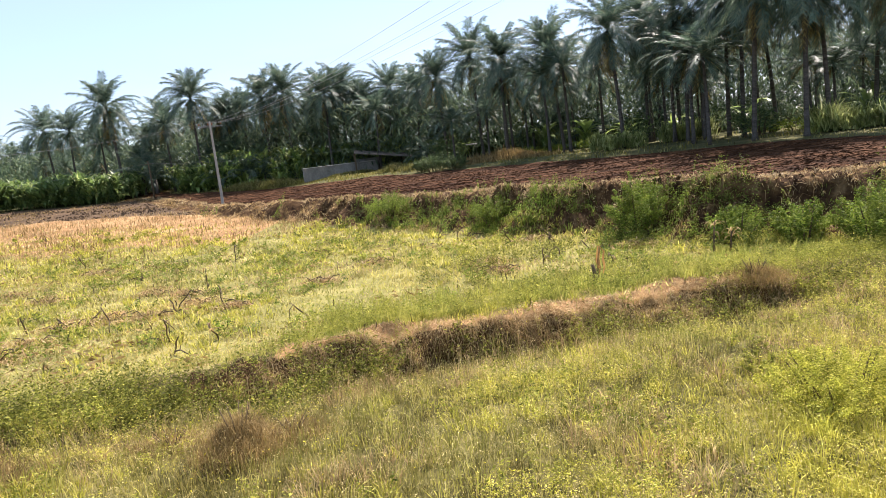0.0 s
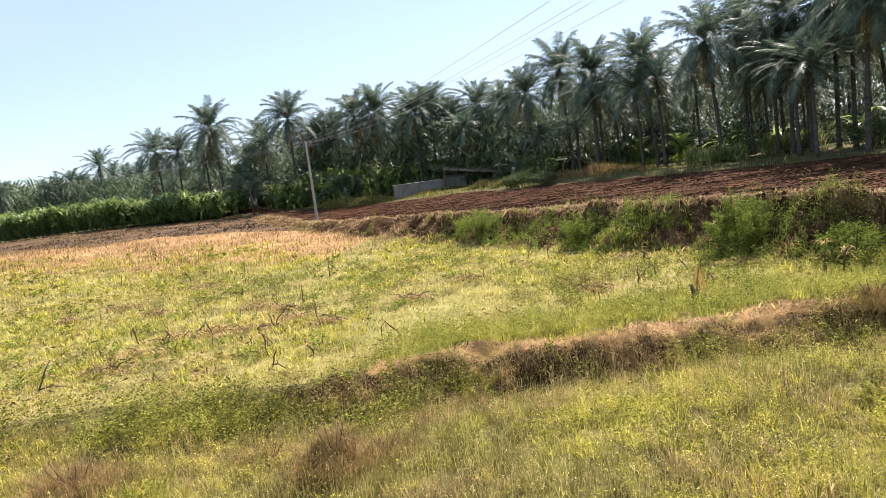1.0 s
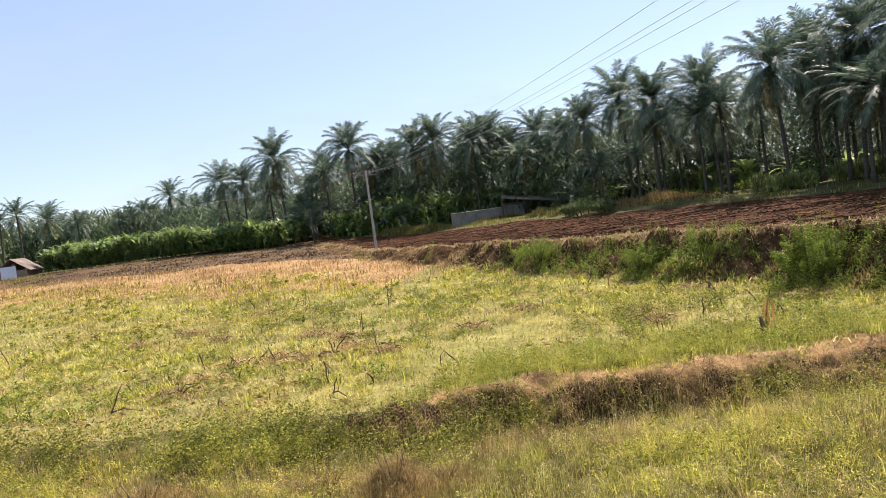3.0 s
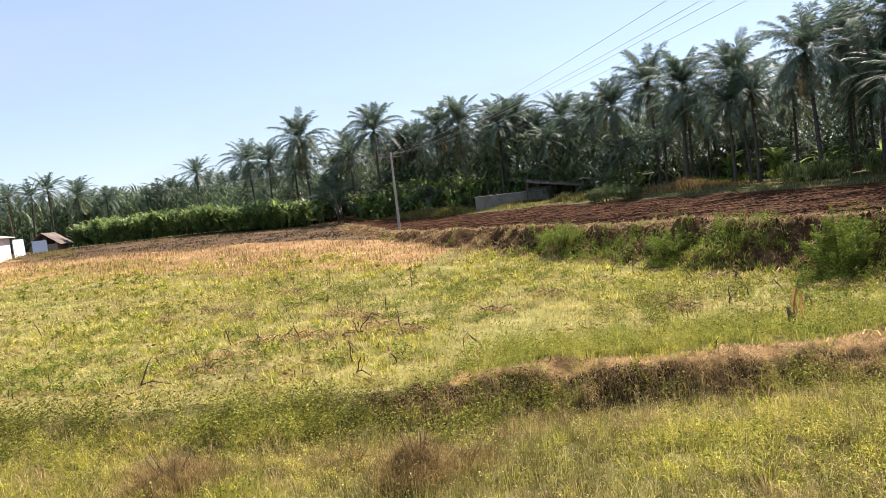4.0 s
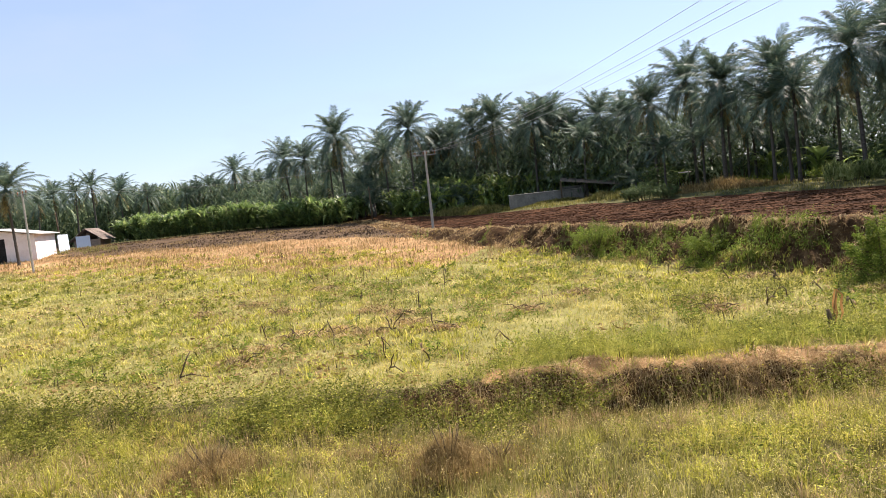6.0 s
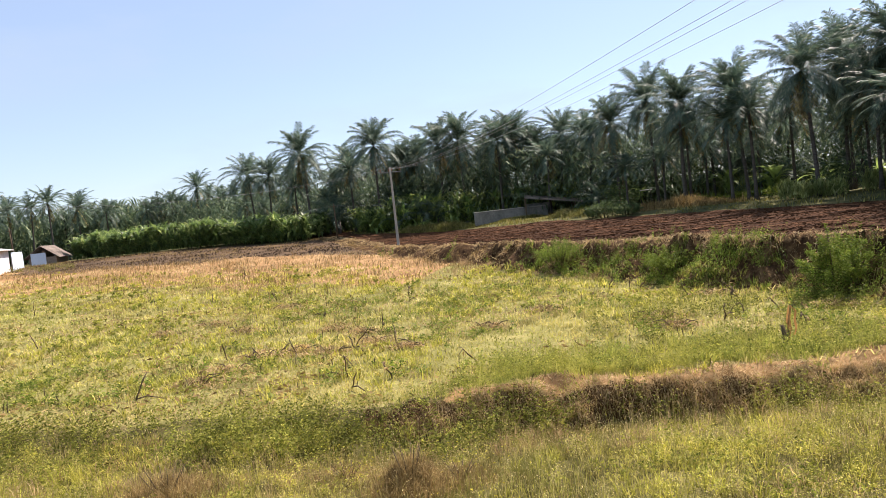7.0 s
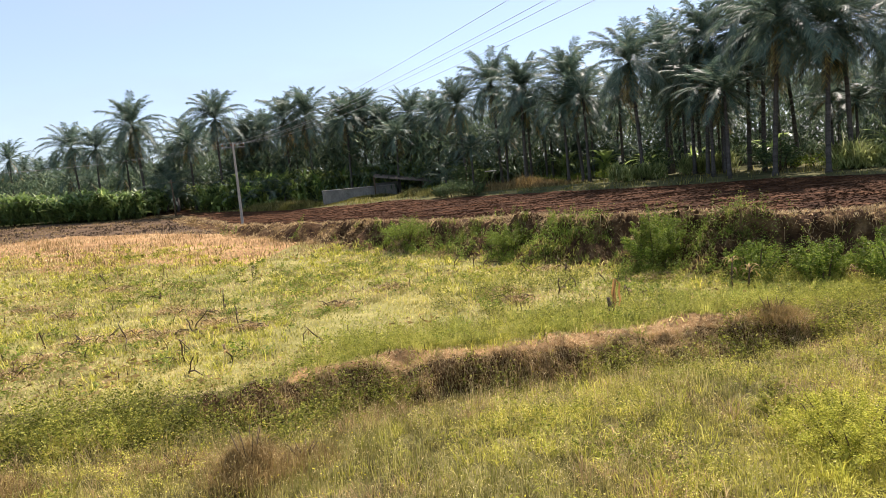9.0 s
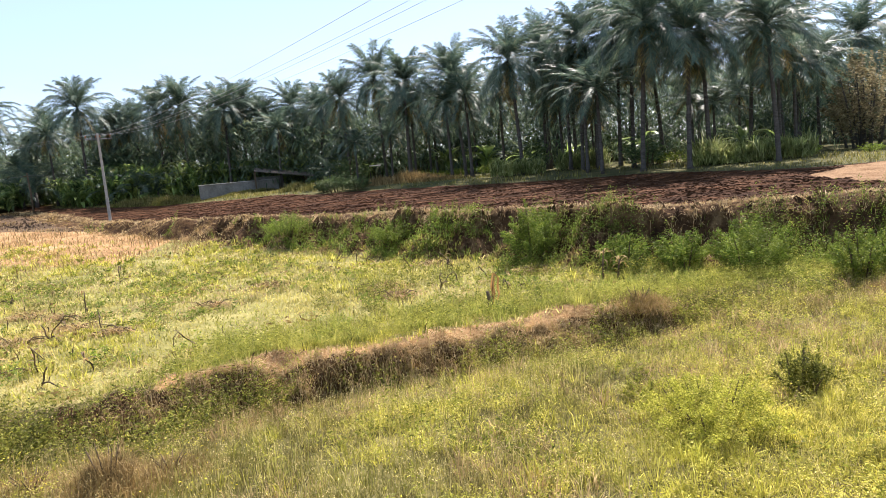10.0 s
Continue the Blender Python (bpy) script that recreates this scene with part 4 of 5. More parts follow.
for x, y, t in FAR:
    plant(far_kinds, x, y, t, k)
    k += 1
# the grove's further rows
for row in range(4):
    for col in range(23 if row < 3 else 17):
        u = col / 22
        x = 38 - 84 * u + pr.uniform(-2, 2) + row * 2.5
        y = 41 + 34 * u + row * 5.5 + pr.uniform(-2, 2)
        if min(math.hypot(x - a, y - b) for a, b, c in FRONT + FRONT2) > 3.2:
            plant(far_kinds, x, y, ground_z(x, y) + pr.uniform(5.0, 8.3), k)
            k += 1
for col in range(70):
    a, b, c = (FRONT + FRONT2[:3] + FRONT2[5:11])[col % 24]
    x, y = a + pr.uniform(-4.5, 4.5), b + pr.uniform(2.0, 6.5)
    plant(far_kinds, x, y, ground_z(x, y) + pr.uniform(3.4, 6.4), k)
    k += 1
for col in range(40):
    a = radians(-64 + 36 * col / 39)
    d = pr.uniform(100, 135)
    x, y = math.sin(a) * d, math.cos(a) * d
    plant(far_kinds, x, y, ground_z(x, y) + pr.uniform(6.2, 8.6), k)
    k += 1


# ---------------------------------------------------------------- undergrowth of the grove
def strip(v, f, pts, widths, across):
    """Adds a leaf blade: a row of quads, folded a little along its middle."""
    b = len(v)
    for p, w in zip(pts, widths):
        v += [p - across * w + Vector((0, 0, 0.25 * w)), p, p + across * w + Vector((0, 0, 0.25 * w))]
    for k in range(len(pts) - 1):
        a = b + 3 * k
        f += [(a, a + 1, a + 4, a + 3), (a + 1, a + 2, a + 5, a + 4)]


def make_banana(seed):
    r = random.Random(seed)
    plant_ = thing("banana_plant", "leafy green banana plant under the palms", "banana plant", "banana plants")
    h = 1.05
    part("stem", tube([Vector((0, 0, -0.1)), Vector((0.03, 0, h * 0.5)), Vector((0.05, 0.03, h))], [0.10, 0.08, 0.05], 7), M_BANANA, plant_)
    for k in range(13):
        a = k * 2.4 + r.uniform(-0.3, 0.3)
        e, p, pts = radians(r.uniform(35, 88)), Vector((r.uniform(-0.25, 0.25), r.uniform(-0.25, 0.25), h * r.uniform(0.2, 1.1))), []
        ln = r.uniform(1.4, 2.1)
        for i in range(6):
            pts.append(p.copy())
            p = p + Vector((math.cos(a) * math.cos(e), math.sin(a) * math.cos(e), math.sin(e))) * ln / 5
            e -= radians(r.uniform(12, 30))
        v, f = [], []
        q = r.uniform(0.6, 1.0)
        strip(v, f, pts, [0.03, 0.15 * q, 0.21 * q, 0.22 * q, 0.15 * q, 0.02], Vector((-math.sin(a), math.cos(a), 0)))
        part("leaf", mesh_np("leaf", np.array([tuple(c) for c in v]), np.array(f), True), M_BANANA, plant_)
    return plant_


def shoot_cloud(r, n, rx, rz, shoots):
    """Leaf points along shoots that fan out from the foot of a bush; also the shoots' ends."""
    g = np.random.default_rng(r.randint(0, 99999))
    per = max(n // shoots, 1)
    a = g.uniform(0, 6.283, shoots)
    q = np.sqrt(g.uniform(0, 1, shoots))
    foot = np.stack([np.cos(a) * q * rx * 0.45, np.sin(a) * q * rx * 0.45, np.zeros(shoots)], 1)
    end = np.stack([np.cos(a) * q * rx, np.sin(a) * q * rx, rz * (1.0 - 0.45 * q ** 2) * g.uniform(0.6, 1.15, shoots)], 1)
    t = g.uniform(0.12, 1.0, (shoots, per)) ** 0.8
    p = foot[:, None] + (end - foot)[:, None] * t[..., None]
    p[..., 2] += 0.12 * rz * np.sin(t * 3.14)
    p += g.normal(0, 1, p.shape) * (0.085 * rx * (1.25 - t))[..., None]
    p = p.reshape(-1, 3)
    p[:, 2] = np.maximum(p[:, 2], 0.02)
    return p, foot, end


def make_bush(name, seed, rx, rz, leaves, size, mat, label, category, group="", stems=7, lumps=9, stem_mat=None):
    r = random.Random(seed)
    b = thing(name, label, category, group)
    pts, foot, end = shoot_cloud(r, leaves, rx, rz, lumps * 5)
    for k in range(stems):
        p0, p1 = Vector(foot[k]) - Vector((0, 0, 0.05)), Vector(end[k]) * 0.96
        t = tube([p0, p0.lerp(p1, 0.5) + Vector((0, 0, 0.1 * rz)), p1], [0.015 + 0.012 * rz, 0.010 + 0.008 * rz, 0.004], 5)
        me = bpy.data.meshes.new("stem")
        t.to_mesh(me)
        t.free()
        part("stem", me, stem_mat or M_STALK, b)
    part("leaves", leaf_mesh("leaves", pts[:, 0], pts[:, 1], pts[:, 2], rng.uniform(0.6, 1.3, len(pts)) * size), mat, b)
    return b


def spread(protos, spots):
    """Puts each prototype at its first spot and copies at the rest. spots: x, y, scale."""
    spots = [c for c in spots if not (-0.235 < c[0] / c[1] < -0.085 and c[1] < 69) and not (abs(c[0] / c[1] - 0.005) < 0.03 and c[1] < 57.5)]
    for k, (x_, y_, q) in enumerate(spots):
        m = Matrix.Translation((x_, y_, ground_z(x_, y_) - 0.03)) @ Matrix.Rotation(k * 1.7, 4, "Z") @ Matrix.Diagonal((q, q, q * (0.85 + 0.3 * ((k * 37) % 10) / 10), 1))
        src = protos[k % len(protos)]
        if k < len(protos):
            src.matrix_basis = m
        else:
            copy_thing(src, m).matrix_basis = m


ur = random.Random(9)
spots = []
for k in range(46):
    u = ur.random()
    spots.append((-38 + 30 * u + ur.uniform(-1.5, 1.5), 63 + 5 * u + ur.uniform(0, 7), ur.uniform(0.8, 1.25)))
for k in range(14):
    u = ur.random()
    spots.append((-4 + 26 * u + ur.uniform(-2, 2), 62 - 26 * u + ur.uniform(0, 6), ur.uniform(0.8, 1.2)))
for k in range(34):
    spots.append((ur.uniform(-35, -15.5), 61.6 + ur.uniform(0, 4.0), ur.uniform(0.6, 0.95)))
spots = [c for c in spots if red_s(c[0], c[1]) > 0.7]
spread([make_banana(q) for q in (21, 22, 23)], spots)

spots = []
for k in range(46):
    u = ur.random()
    spots.append((24 - 30 * u + ur.uniform(-1, 1), 24.5 + 34 * u ** 0.9 + ur.uniform(0.5, 4.5), ur.uniform(0.45, 1.0)))
spots = [c for c in spots if red_s(c[0], c[1]) > 0.6]
spread([make_bush("low_bush", q, 0.9, 0.8, 500, 0.075, M_BUSH, "low green bush at the edge of the grove", "bush", "low bushes by the grove", 5, 7) for q in (25, 26, 27)], spots)

spots = []
for k in range(120):
    u = ur.random()
    spots.append((34 - 72 * u + ur.uniform(-2, 2), 42.5 + 26 * u + ur.uniform(-1, 12) + 5 * (u > 0.6), ur.uniform(0.6, 1.5)))
for x_, y_, q in [(-5.0, 62.5, 1.0), (-3.2, 61.5, 0.9), (1.5, 55.5, 0.8), (13.8, 34.2, 0.9), (15.2, 36.5, 0.8), (10.0, 42.0, 0.9), (-45, 62.5, 1.6), (-24, 65.0, 1.1)]:
    spots.append((x_, y_, q))
spread([make_bush("shrub", q, 1.3, 2.0, 1000, 0.105, M_DARKLEAF, "dark green leafy shrub under the coconut palms", "shrub", "shrubs in the grove") for q in (31, 32, 33, 34)], spots)

young = []
for q in (41, 42):
    r = random.Random(q)
    yp = thing("young_palm", "young coconut palm with arching fronds near the ground", "palm tree", "young palms")
    part("trunk", tube([Vector((0, 0, -0.1)), Vector((0, 0, 0.5)), Vector((0.05, 0, 1.1))], [0.16, 0.13, 0.10]), M_TRUNK, yp)
    fr = [frond(k * 2.4, radians(82 - 5.0 * k), r.uniform(2.4, 3.2), radians(r.uniform(50, 95)), 30, 0.6, r) for k in range(14)]
    part("crown", joined("crown", fr, Vector((0.05, 0, 1.05))), M_PALM, yp)
    young.append(yp)
spread(young, [(ur.uniform(14, 33) - 16 * (k % 3 == 0), 0, 1) and (34 - 66 * (u := ur.random()) + ur.uniform(-2, 2), 41.5 + 24 * u + ur.uniform(0, 9), ur.uniform(0.8, 1.5)) for k in range(34)])

# thicket that closes the grove behind
x, y = scatter(330000, -75, 60, 36, 110, lambda x, y: smooth(54, 58, y + 0.42 * x) * smooth(76, 70, y + 0.42 * x))
z = height(x, y, False) + rng.uniform(0, 1, len(x)) ** 0.9 * (4.4 + 2.6 * vnoise(x, y, 6, 81))
stuff("grove_thicket", blade_mesh("grove_thicket", x, y, rng.uniform(0.3, 0.8, len(x)), 0.12, z=z, ln=rng.uniform(0.8, 2.6, len(x))), M_DEEP, "dark dense thicket of arching leaves at the back of the grove", "thicket")
x, y = scatter(60000, -50, 44, 34, 84, lambda x, y: (red_s(x, y) > 8) * smooth(8, 12, red_s(x, y)) * smooth(34, 20, red_s(x, y)) * 0.5)
z = height(x, y, False) + rng.uniform(0, 1, len(x)) ** 1.3 * 3.6
stuff("undergrowth", blade_mesh("undergrowth", x, y, rng.uniform(0.4, 1.0, len(x)), 0.05, 1.6, z), M_DEEP, "dark arching undergrowth between the palms", "undergrowth")
ang = np.radians(rng.uniform(-72, -24, 30000))
dd = rng.uniform(112, 150, 30000)
x, y = np.sin(ang) * dd, np.cos(ang) * dd
z = height(x, y, False) + rng.uniform(0, 1, len(x)) ** 0.9 * (4.6 + 2.6 * vnoise(x, y, 9, 82))
stuff("far_thicket", blade_mesh("far_thicket", x, y, rng.uniform(1.2, 2.8, len(x)), 0.28, z=z, ln=rng.uniform(0.3, 2.0, len(x))), M_DEEP, "dark far thicket beyond the fields", "thicket")

# grass along the far side of the ploughed field, and patches of fodder maize
x, y = scatter(120000, -34, 40, 15, 72, lambda x, y: smooth(-0.2, 0.3, red_s(x, y)) * smooth(13, 3, red_s(x, y)) * (0.12 + 0.35 * (x < -7) + 0.5 * (x > 16) + 0.6 * smooth(0.42, 0.6, fbm(x, y, 3, 83))))
stuff("grove_grass", blade_mesh("grove_grass", x, y, rng.uniform(0.05, 0.10, len(x)) + 0.32 * vnoise(x, y, 2.5, 196) ** 2, 0.0009 * np.clip(np.hypot(x, y), 28, 70), 0.8), M_DULL, "green and straw-coloured grass along the edge of the grove", "grass")
for cx_, cy_, rx_, ry_, tall_, n_ in ((7.1, 54.5, 2.2, 1.3, 2.2, 700), (8.3, 38.8, 1.6, 0.9, 1.2, 400), (12.6, 40.5, 1.6, 1.0, 1.3, 450), (16.9, 31.0, 2.2, 1.0, 1.4, 750), (19.3, 30.9, 1.4, 1.0, 1.3, 400)):
    a, q = rng.uniform(0, 6.283, n_), np.sqrt(rng.uniform(0, 1, n_))
    px, py = cx_ + np.cos(a) * q * rx_, cy_ + np.sin(a) * q * ry_
    k = np.repeat(np.arange(n_), 3)
    px, py = px[k] + rng.normal(0, 0.05, len(k)), py[k] + rng.normal(0, 0.05, len(k))
    zz = height(px, py, False) + rng.uniform(0, 0.5, len(k)) * tall_
    stuff("fodder_maize", blade_mesh("fodder_maize", px, py, rng.uniform(0.4, 0.7, len(px)) * tall_ * (0.15 + 1.0 * vnoise(px, py, 0.7, 92)), 0.06, 0.8, zz), M_MAIZE, "patch of tall pale green fodder maize", "maize")

# the dense block of broad-leaved crop, and its ragged end beside the grove
def broad_leaves(name, x, y, z, az, elev, bend, long, wide):
    """Arching broad leaves folded along the rib, six stations each."""
    n, stations = len(x), 6
    p = np.stack([x, y, z], 1)
    e = elev.copy()
    cols = []
    shape = (0.14, 0.72, 1.0, 0.95, 0.62, 0.04)
    across = np.stack([-np.sin(az), np.cos(az), np.zeros(n)], 1)
    for k in range(stations):
        w_ = (wide * shape[k])[:, None]
        lift = np.array([[0, 0, 0.35]]) * w_
        cols += [p - across * w_ + lift, p.copy(), p + across * w_ + lift]
        p = p + np.stack([np.cos(az) * np.cos(e), np.sin(az) * np.cos(e), np.sin(e)], 1) * (long / (stations - 1))[:, None]
        e = e - bend / (stations - 1)
    v = np.stack(cols, 1).reshape(-1, 3)
    i = np.arange(n)[:, None] * (3 * stations)
    f = [i + np.array([3 * k + j, 3 * k + j + 1, 3 * k + j + 4, 3 * k + j + 3]) for k in range(stations - 1) for j in (0, 1)]
    return mesh_np(name, v, np.concatenate(f, 0), True)


def broad_crop(name, px, py, top, per, mat, label, size=1.0):
    k = np.repeat(np.arange(len(px)), per)
    m_ = len(k)
    qx, qy = px[k] + rng.normal(0, 0.14, m_), py[k] + rng.normal(0, 0.14, m_)
    stuff(name, broad_leaves(name, qx, qy, height(qx, qy, False) + top[k] * rng.uniform(0.0, 0.68, m_), rng.uniform(0, 6.283, m_), np.radians(rng.uniform(48, 86, m_)),
          np.radians(rng.uniform(50, 135, m_)), rng.uniform(0.8, 1.6, m_) * size, rng.uniform(0.06, 0.15, m_) * size), mat, label, "banana crop")


n_ = 1250
px = rng.uniform(-58.8, -31.0, n_)
py = 58.9 + rng.uniform(0, 1, n_) ** 1.7 * 10 + vnoise(px, px * 0, 2.5, 84) * 1.4
broad_crop("banana_crop", px, py, (1.9 + 1.9 * vnoise(px, py, 1.2, 85)) * (0.86 + 0.20 * smooth(-33, -44, px)), 11, M_CANE, "dense block of young green banana plants beside the field", 0.9)
n_ = 420
u = rng.uniform(0, 1, n_)
px = -33.0 + 19.0 * u
py = 63.4 - 1.6 * u + rng.uniform(0, 1, n_) * 5.0
k = red_s(px, py) > 0.9
broad_crop("banana_crop", px[k], py[k], (2.3 + 1.6 * vnoise(px, py, 2.2, 87))[k], 13, M_BANANA, "darker banana plants along the edge of the grove", 0.75)
n_ = 300
px, py = rng.uniform(-24, -5.5, n_), rng.uniform(63.2, 68.5, n_)
broad_crop("banana_crop", px, py, 2.6 + 1.8 * vnoise(px, py, 2.2, 88), 9, M_BANANA, "banana plants behind the compound wall", 1.15)
x, y = scatter(700, -60, -44, 34, 60, lambda x, y: smooth(30, 33, edge_of(x, y)) * (np.hypot(x + 51, y - 45) < 5))
px, py, pz = weeds_at(x, y, 0.25, 40, 0.40)
stuff("yard_weeds", leaf_mesh("yard_weeds", px, py, pz, rng.uniform(0.03, 0.06, len(px))), M_DULL, "dusty weeds round the farm house", "weeds")

# ---------------------------------------------------------------- poles and wires
def box(bm, x0, x1, y0, y1, z0, z1, bevel=0.0):
    r = bmesh.ops.create_cube(bm, size=1, matrix=Matrix.Translation(((x0 + x1) / 2, (y0 + y1) / 2, (z0 + z1) / 2)) @ Matrix.Diagonal((x1 - x0, y1 - y0, z1 - z0, 1)))
    if bevel:
        es = {e for v_ in r["verts"] for e in v_.link_edges}
        bmesh.ops.bevel(bm, geom=list(es), offset=bevel, segments=1, affect="EDGES")
    return bm


def make_pole(tall, label):
    p = thing("power_pole", label, "power pole", "power poles")
    bm = bmesh.new()
    box(bm, -0.10, 0.10, -0.06, 0.06, -0.3, tall, 0.02)
    for v_ in bm.verts:
        if v_.co.z > tall / 2:
            v_.co.x *= 0.62
            v_.co.y *= 0.8
    part("post", bm, M_CONCRETE, p)
    part("crossarm", box(bmesh.new(), -0.85, 0.85, -0.03, 0.03, tall - 0.40, tall - 0.34, 0.008), M_STEEL, p, "galvanised steel crossarm")
    part("bracket", box(bmesh.new(), -0.10, 0.10, 0.058, 0.085, tall - 0.5, tall - 0.25, 0.005), M_STEEL, p)
    for q in (-0.75, -0.13, 0.13, 0.75):
        part("insulator", tube([Vector((q, 0, tall - 0.34)), Vector((q, 0, tall - 0.26)), Vector((q, 0, tall - 0.24)), Vector((q, 0, tall - 0.14)), Vector((q, 0, tall - 0.12))], [0.012, 0.012, 0.05, 0.035, 0.02], 8), M_PORCELAIN, p)
    return p


def wire(a, b, sag, name="power_line", label="thin overhead aluminium power line between poles"):
    a, b = Vector(a), Vector(b)
    pts = [a.lerp(b, k / 24) - Vector((0, 0, 4 * sag * (k / 24) * (1 - k / 24))) for k in range(25)]
    w_ = part(name, tube(pts, [0.0042] * 25, 5), M_WIRE, None)
    return tagged(w_, label, "power line", "overhead lines")


LINE_YAW = 30.6
P1 = (-17.79, 48.77, ground_z(-17.79, 48.77))
pole_a = make_pole(7.05 - P1[2], "weathered concrete power pole standing on the field bank")
pole_a.matrix_basis = pose(*P1, 0, 0, LINE_YAW)
zb = ground_z(-42.4, 35.5)
m = pose(-42.4, 35.5, zb, 0, 0, -20)
pole_b = make_pole(7.05 - zb, "pale concrete power pole beside the farm house")
pole_b.matrix_basis = m
pole_c = make_pole(5.95 - ground_z(6.1, 1.2), "concrete power pole beside the road bank")
pole_c.matrix_basis = pose(6.1, 1.2, ground_z(6.1, 1.2), 0, 0, 27)
nx, ny = 0.8935, 0.4490
for o in (-0.75, -0.13, 0.13, 0.75):
    wire((P1[0] + nx * o, P1[1] + ny * o, 6.93), (6.1 + nx * o, 1.2 + ny * o, 5.83), 0.71)
for o in (-0.75, 0.75):
    wire((P1[0] + nx * o, P1[1] + ny * o, 6.93), (-42.4 + 0.94 * o, 35.5 - 0.34 * o, 6.93), 0.9)
wire((-42.8, 35.3, 6.93), (-66, 20, 6.9), 0.8)
wire((-42.0, 35.7, 6.93), (-65, 20.6, 6.9), 0.8)
post_z = ground_z(-27.76, 59.8)
post = thing("wooden_post", "thin grey wooden service post at the field's corner", "post")
part("shaft", tube([Vector((0, 0, -0.3)), Vector((0.02, 0, 1.5)), Vector((-0.04, 0, 3.3))], [0.08, 0.07, 0.06], 8), M_STALK, post)
part("arm", box(bmesh.new(), -0.35, 0.3, -0.03, 0.03, 3.0, 3.06, 0.006), M_STALK, post)
post.matrix_basis = pose(-27.76, 59.8, post_z)
yard_z = ground_z(-58.4, 52.4)
yard_post = thing("wooden_post", "thin dark wooden service post behind the sheet panels", "post")
part("shaft", tube([Vector((0, 0, -0.3)), Vector((-0.03, 0, 2.2)), Vector((-0.10, 0, 6.3 - yard_z))], [0.08, 0.07, 0.05], 8), M_STALK, yard_post)
part("arm", box(bmesh.new(), -0.40, 0.22, -0.03, 0.03, 6.0 - yard_z, 6.06 - yard_z, 0.006), M_STALK, yard_post)
yard_post.matrix_basis = pose(-58.4, 52.4, yard_z)
wire((-27.8, 59.8, post_z + 3.1), (-9.4, 60.4, 4.2), 0.35, "service_line", "thin dark service line to the shed")
wire((-27.8, 59.8, post_z + 3.1), (-45, 56, 4.6), 0.3, "service_line", "thin dark service line along the field")

# ---------------------------------------------------------------- farm house, panels, hut, wall and shed
def corrugated(bm, length, run, rise, x0, y0, z0, pitch_=0.18, thick=0.03):
    """A ribbed sheet, ribs along the slope: `length` in x, `run` in y, rising by `rise`."""
    n = int(length / (pitch_ / 4))
    rows = []
    for k in range(n + 1):
        x_ = x0 + length * k / n
        dz = 0.025 * math.sin(k * math.pi / 2)
        rows.append([bm.verts.new((x_, y0, z0 + dz)), bm.verts.new((x_, y0 + run, z0 + rise + dz)), bm.verts.new((x_, y0 + run, z0 + rise + dz - thick)), bm.verts.new((x_, y0, z0 + dz - thick))])
    for a, b in zip(rows, rows[1:]):
        for i in range(4):
            bm.faces.new((a[i], a[(i + 1) % 4], b[(i + 1) % 4], b[i]))
    bm.faces.new(rows[0][::-1])
    bm.faces.new(rows[-1])
    return bm


hz_ = ground_z(-50.3, 42.7)
house = thing("farm_house", "small whitewashed farm house with a pale sheet roof", "house")
L_, D_, H_ = 6.2, 6.5, 2.15
part("front_wall", box(bmesh.new(), 0, L_, 0, 0.23, -0.2, H_), M_WHITE, house)
part("back_wall", box(bmesh.new(), 0, L_, D_ - 0.23, D_, -0.2, H_), M_WHITE, house)
part("side_wall", box(bmesh.new(), L_ - 0.23, L_, 0.23, D_ - 0.23, -0.2, H_), M_WHITE, house)
bm = bmesh.new()
for a, b, c, d in ((0.23, 2.2, -0.2, H_), (2.2, 3.0, 2.0, H_), (3.0, 4.4, -0.2, H_), (4.4, 5.3, -0.2, 0.9), (4.4, 5.3, 1.7, H_), (5.3, D_ - 0.23, -0.2, H_)):
    box(bm, 0, 0.23, a, b, c, d)
part("gable_wall", bm, M_WHITE, house)
part("door", box(bmesh.new(), 0.08, 0.12, 2.2, 3.0, -0.1, 2.0, 0.01), M_DARK, house, "dark wooden door")
win = part("window", box(bmesh.new(), 0.10, 0.13, 4.4, 5.3, 0.9, 1.7), M_DARK, house, "dark barred window")
for k in range(4):
    part("bar", box(bmesh.new(), 0.05, 0.07, 4.5 + 0.22 * k, 4.52 + 0.22 * k, 0.9, 1.7), M_STEEL, win)
for nm, y0, run, rise, z0 in (("roof", -0.4, D_ / 2 + 0.4, 0.75, H_ + 0.02), ("roof", D_ / 2, D_ / 2 + 0.4, -0.75, H_ + 0.77)):
    part("roof", corrugated(bmesh.new(), L_ + 0.6, run, rise, -0.3, y0, z0), M_SHEETROOF, house, "pale ribbed sheet roof")
bm = bmesh.new()
for x_ in (0.0, L_ - 0.23):
    vs = [bm.verts.new(c) for c in ((x_, 0.2, H_), (x_, D_ - 0.2, H_), (x_, D_ / 2, H_ + 0.66), (x_ + 0.23, 0.2, H_), (x_ + 0.23, D_ - 0.2, H_), (x_ + 0.23, D_ / 2, H_ + 0.66))]
    for f_ in ((0, 1, 2), (5, 4, 3), (0, 3, 4, 1), (1, 4, 5, 2), (2, 5, 3, 0)):
        bm.faces.new([vs[i] for i in f_])
part("gable", bm, M_WHITE, house)
house.matrix_basis = pose(-50.3, 42.7, hz_, 0, 0, 124.5)

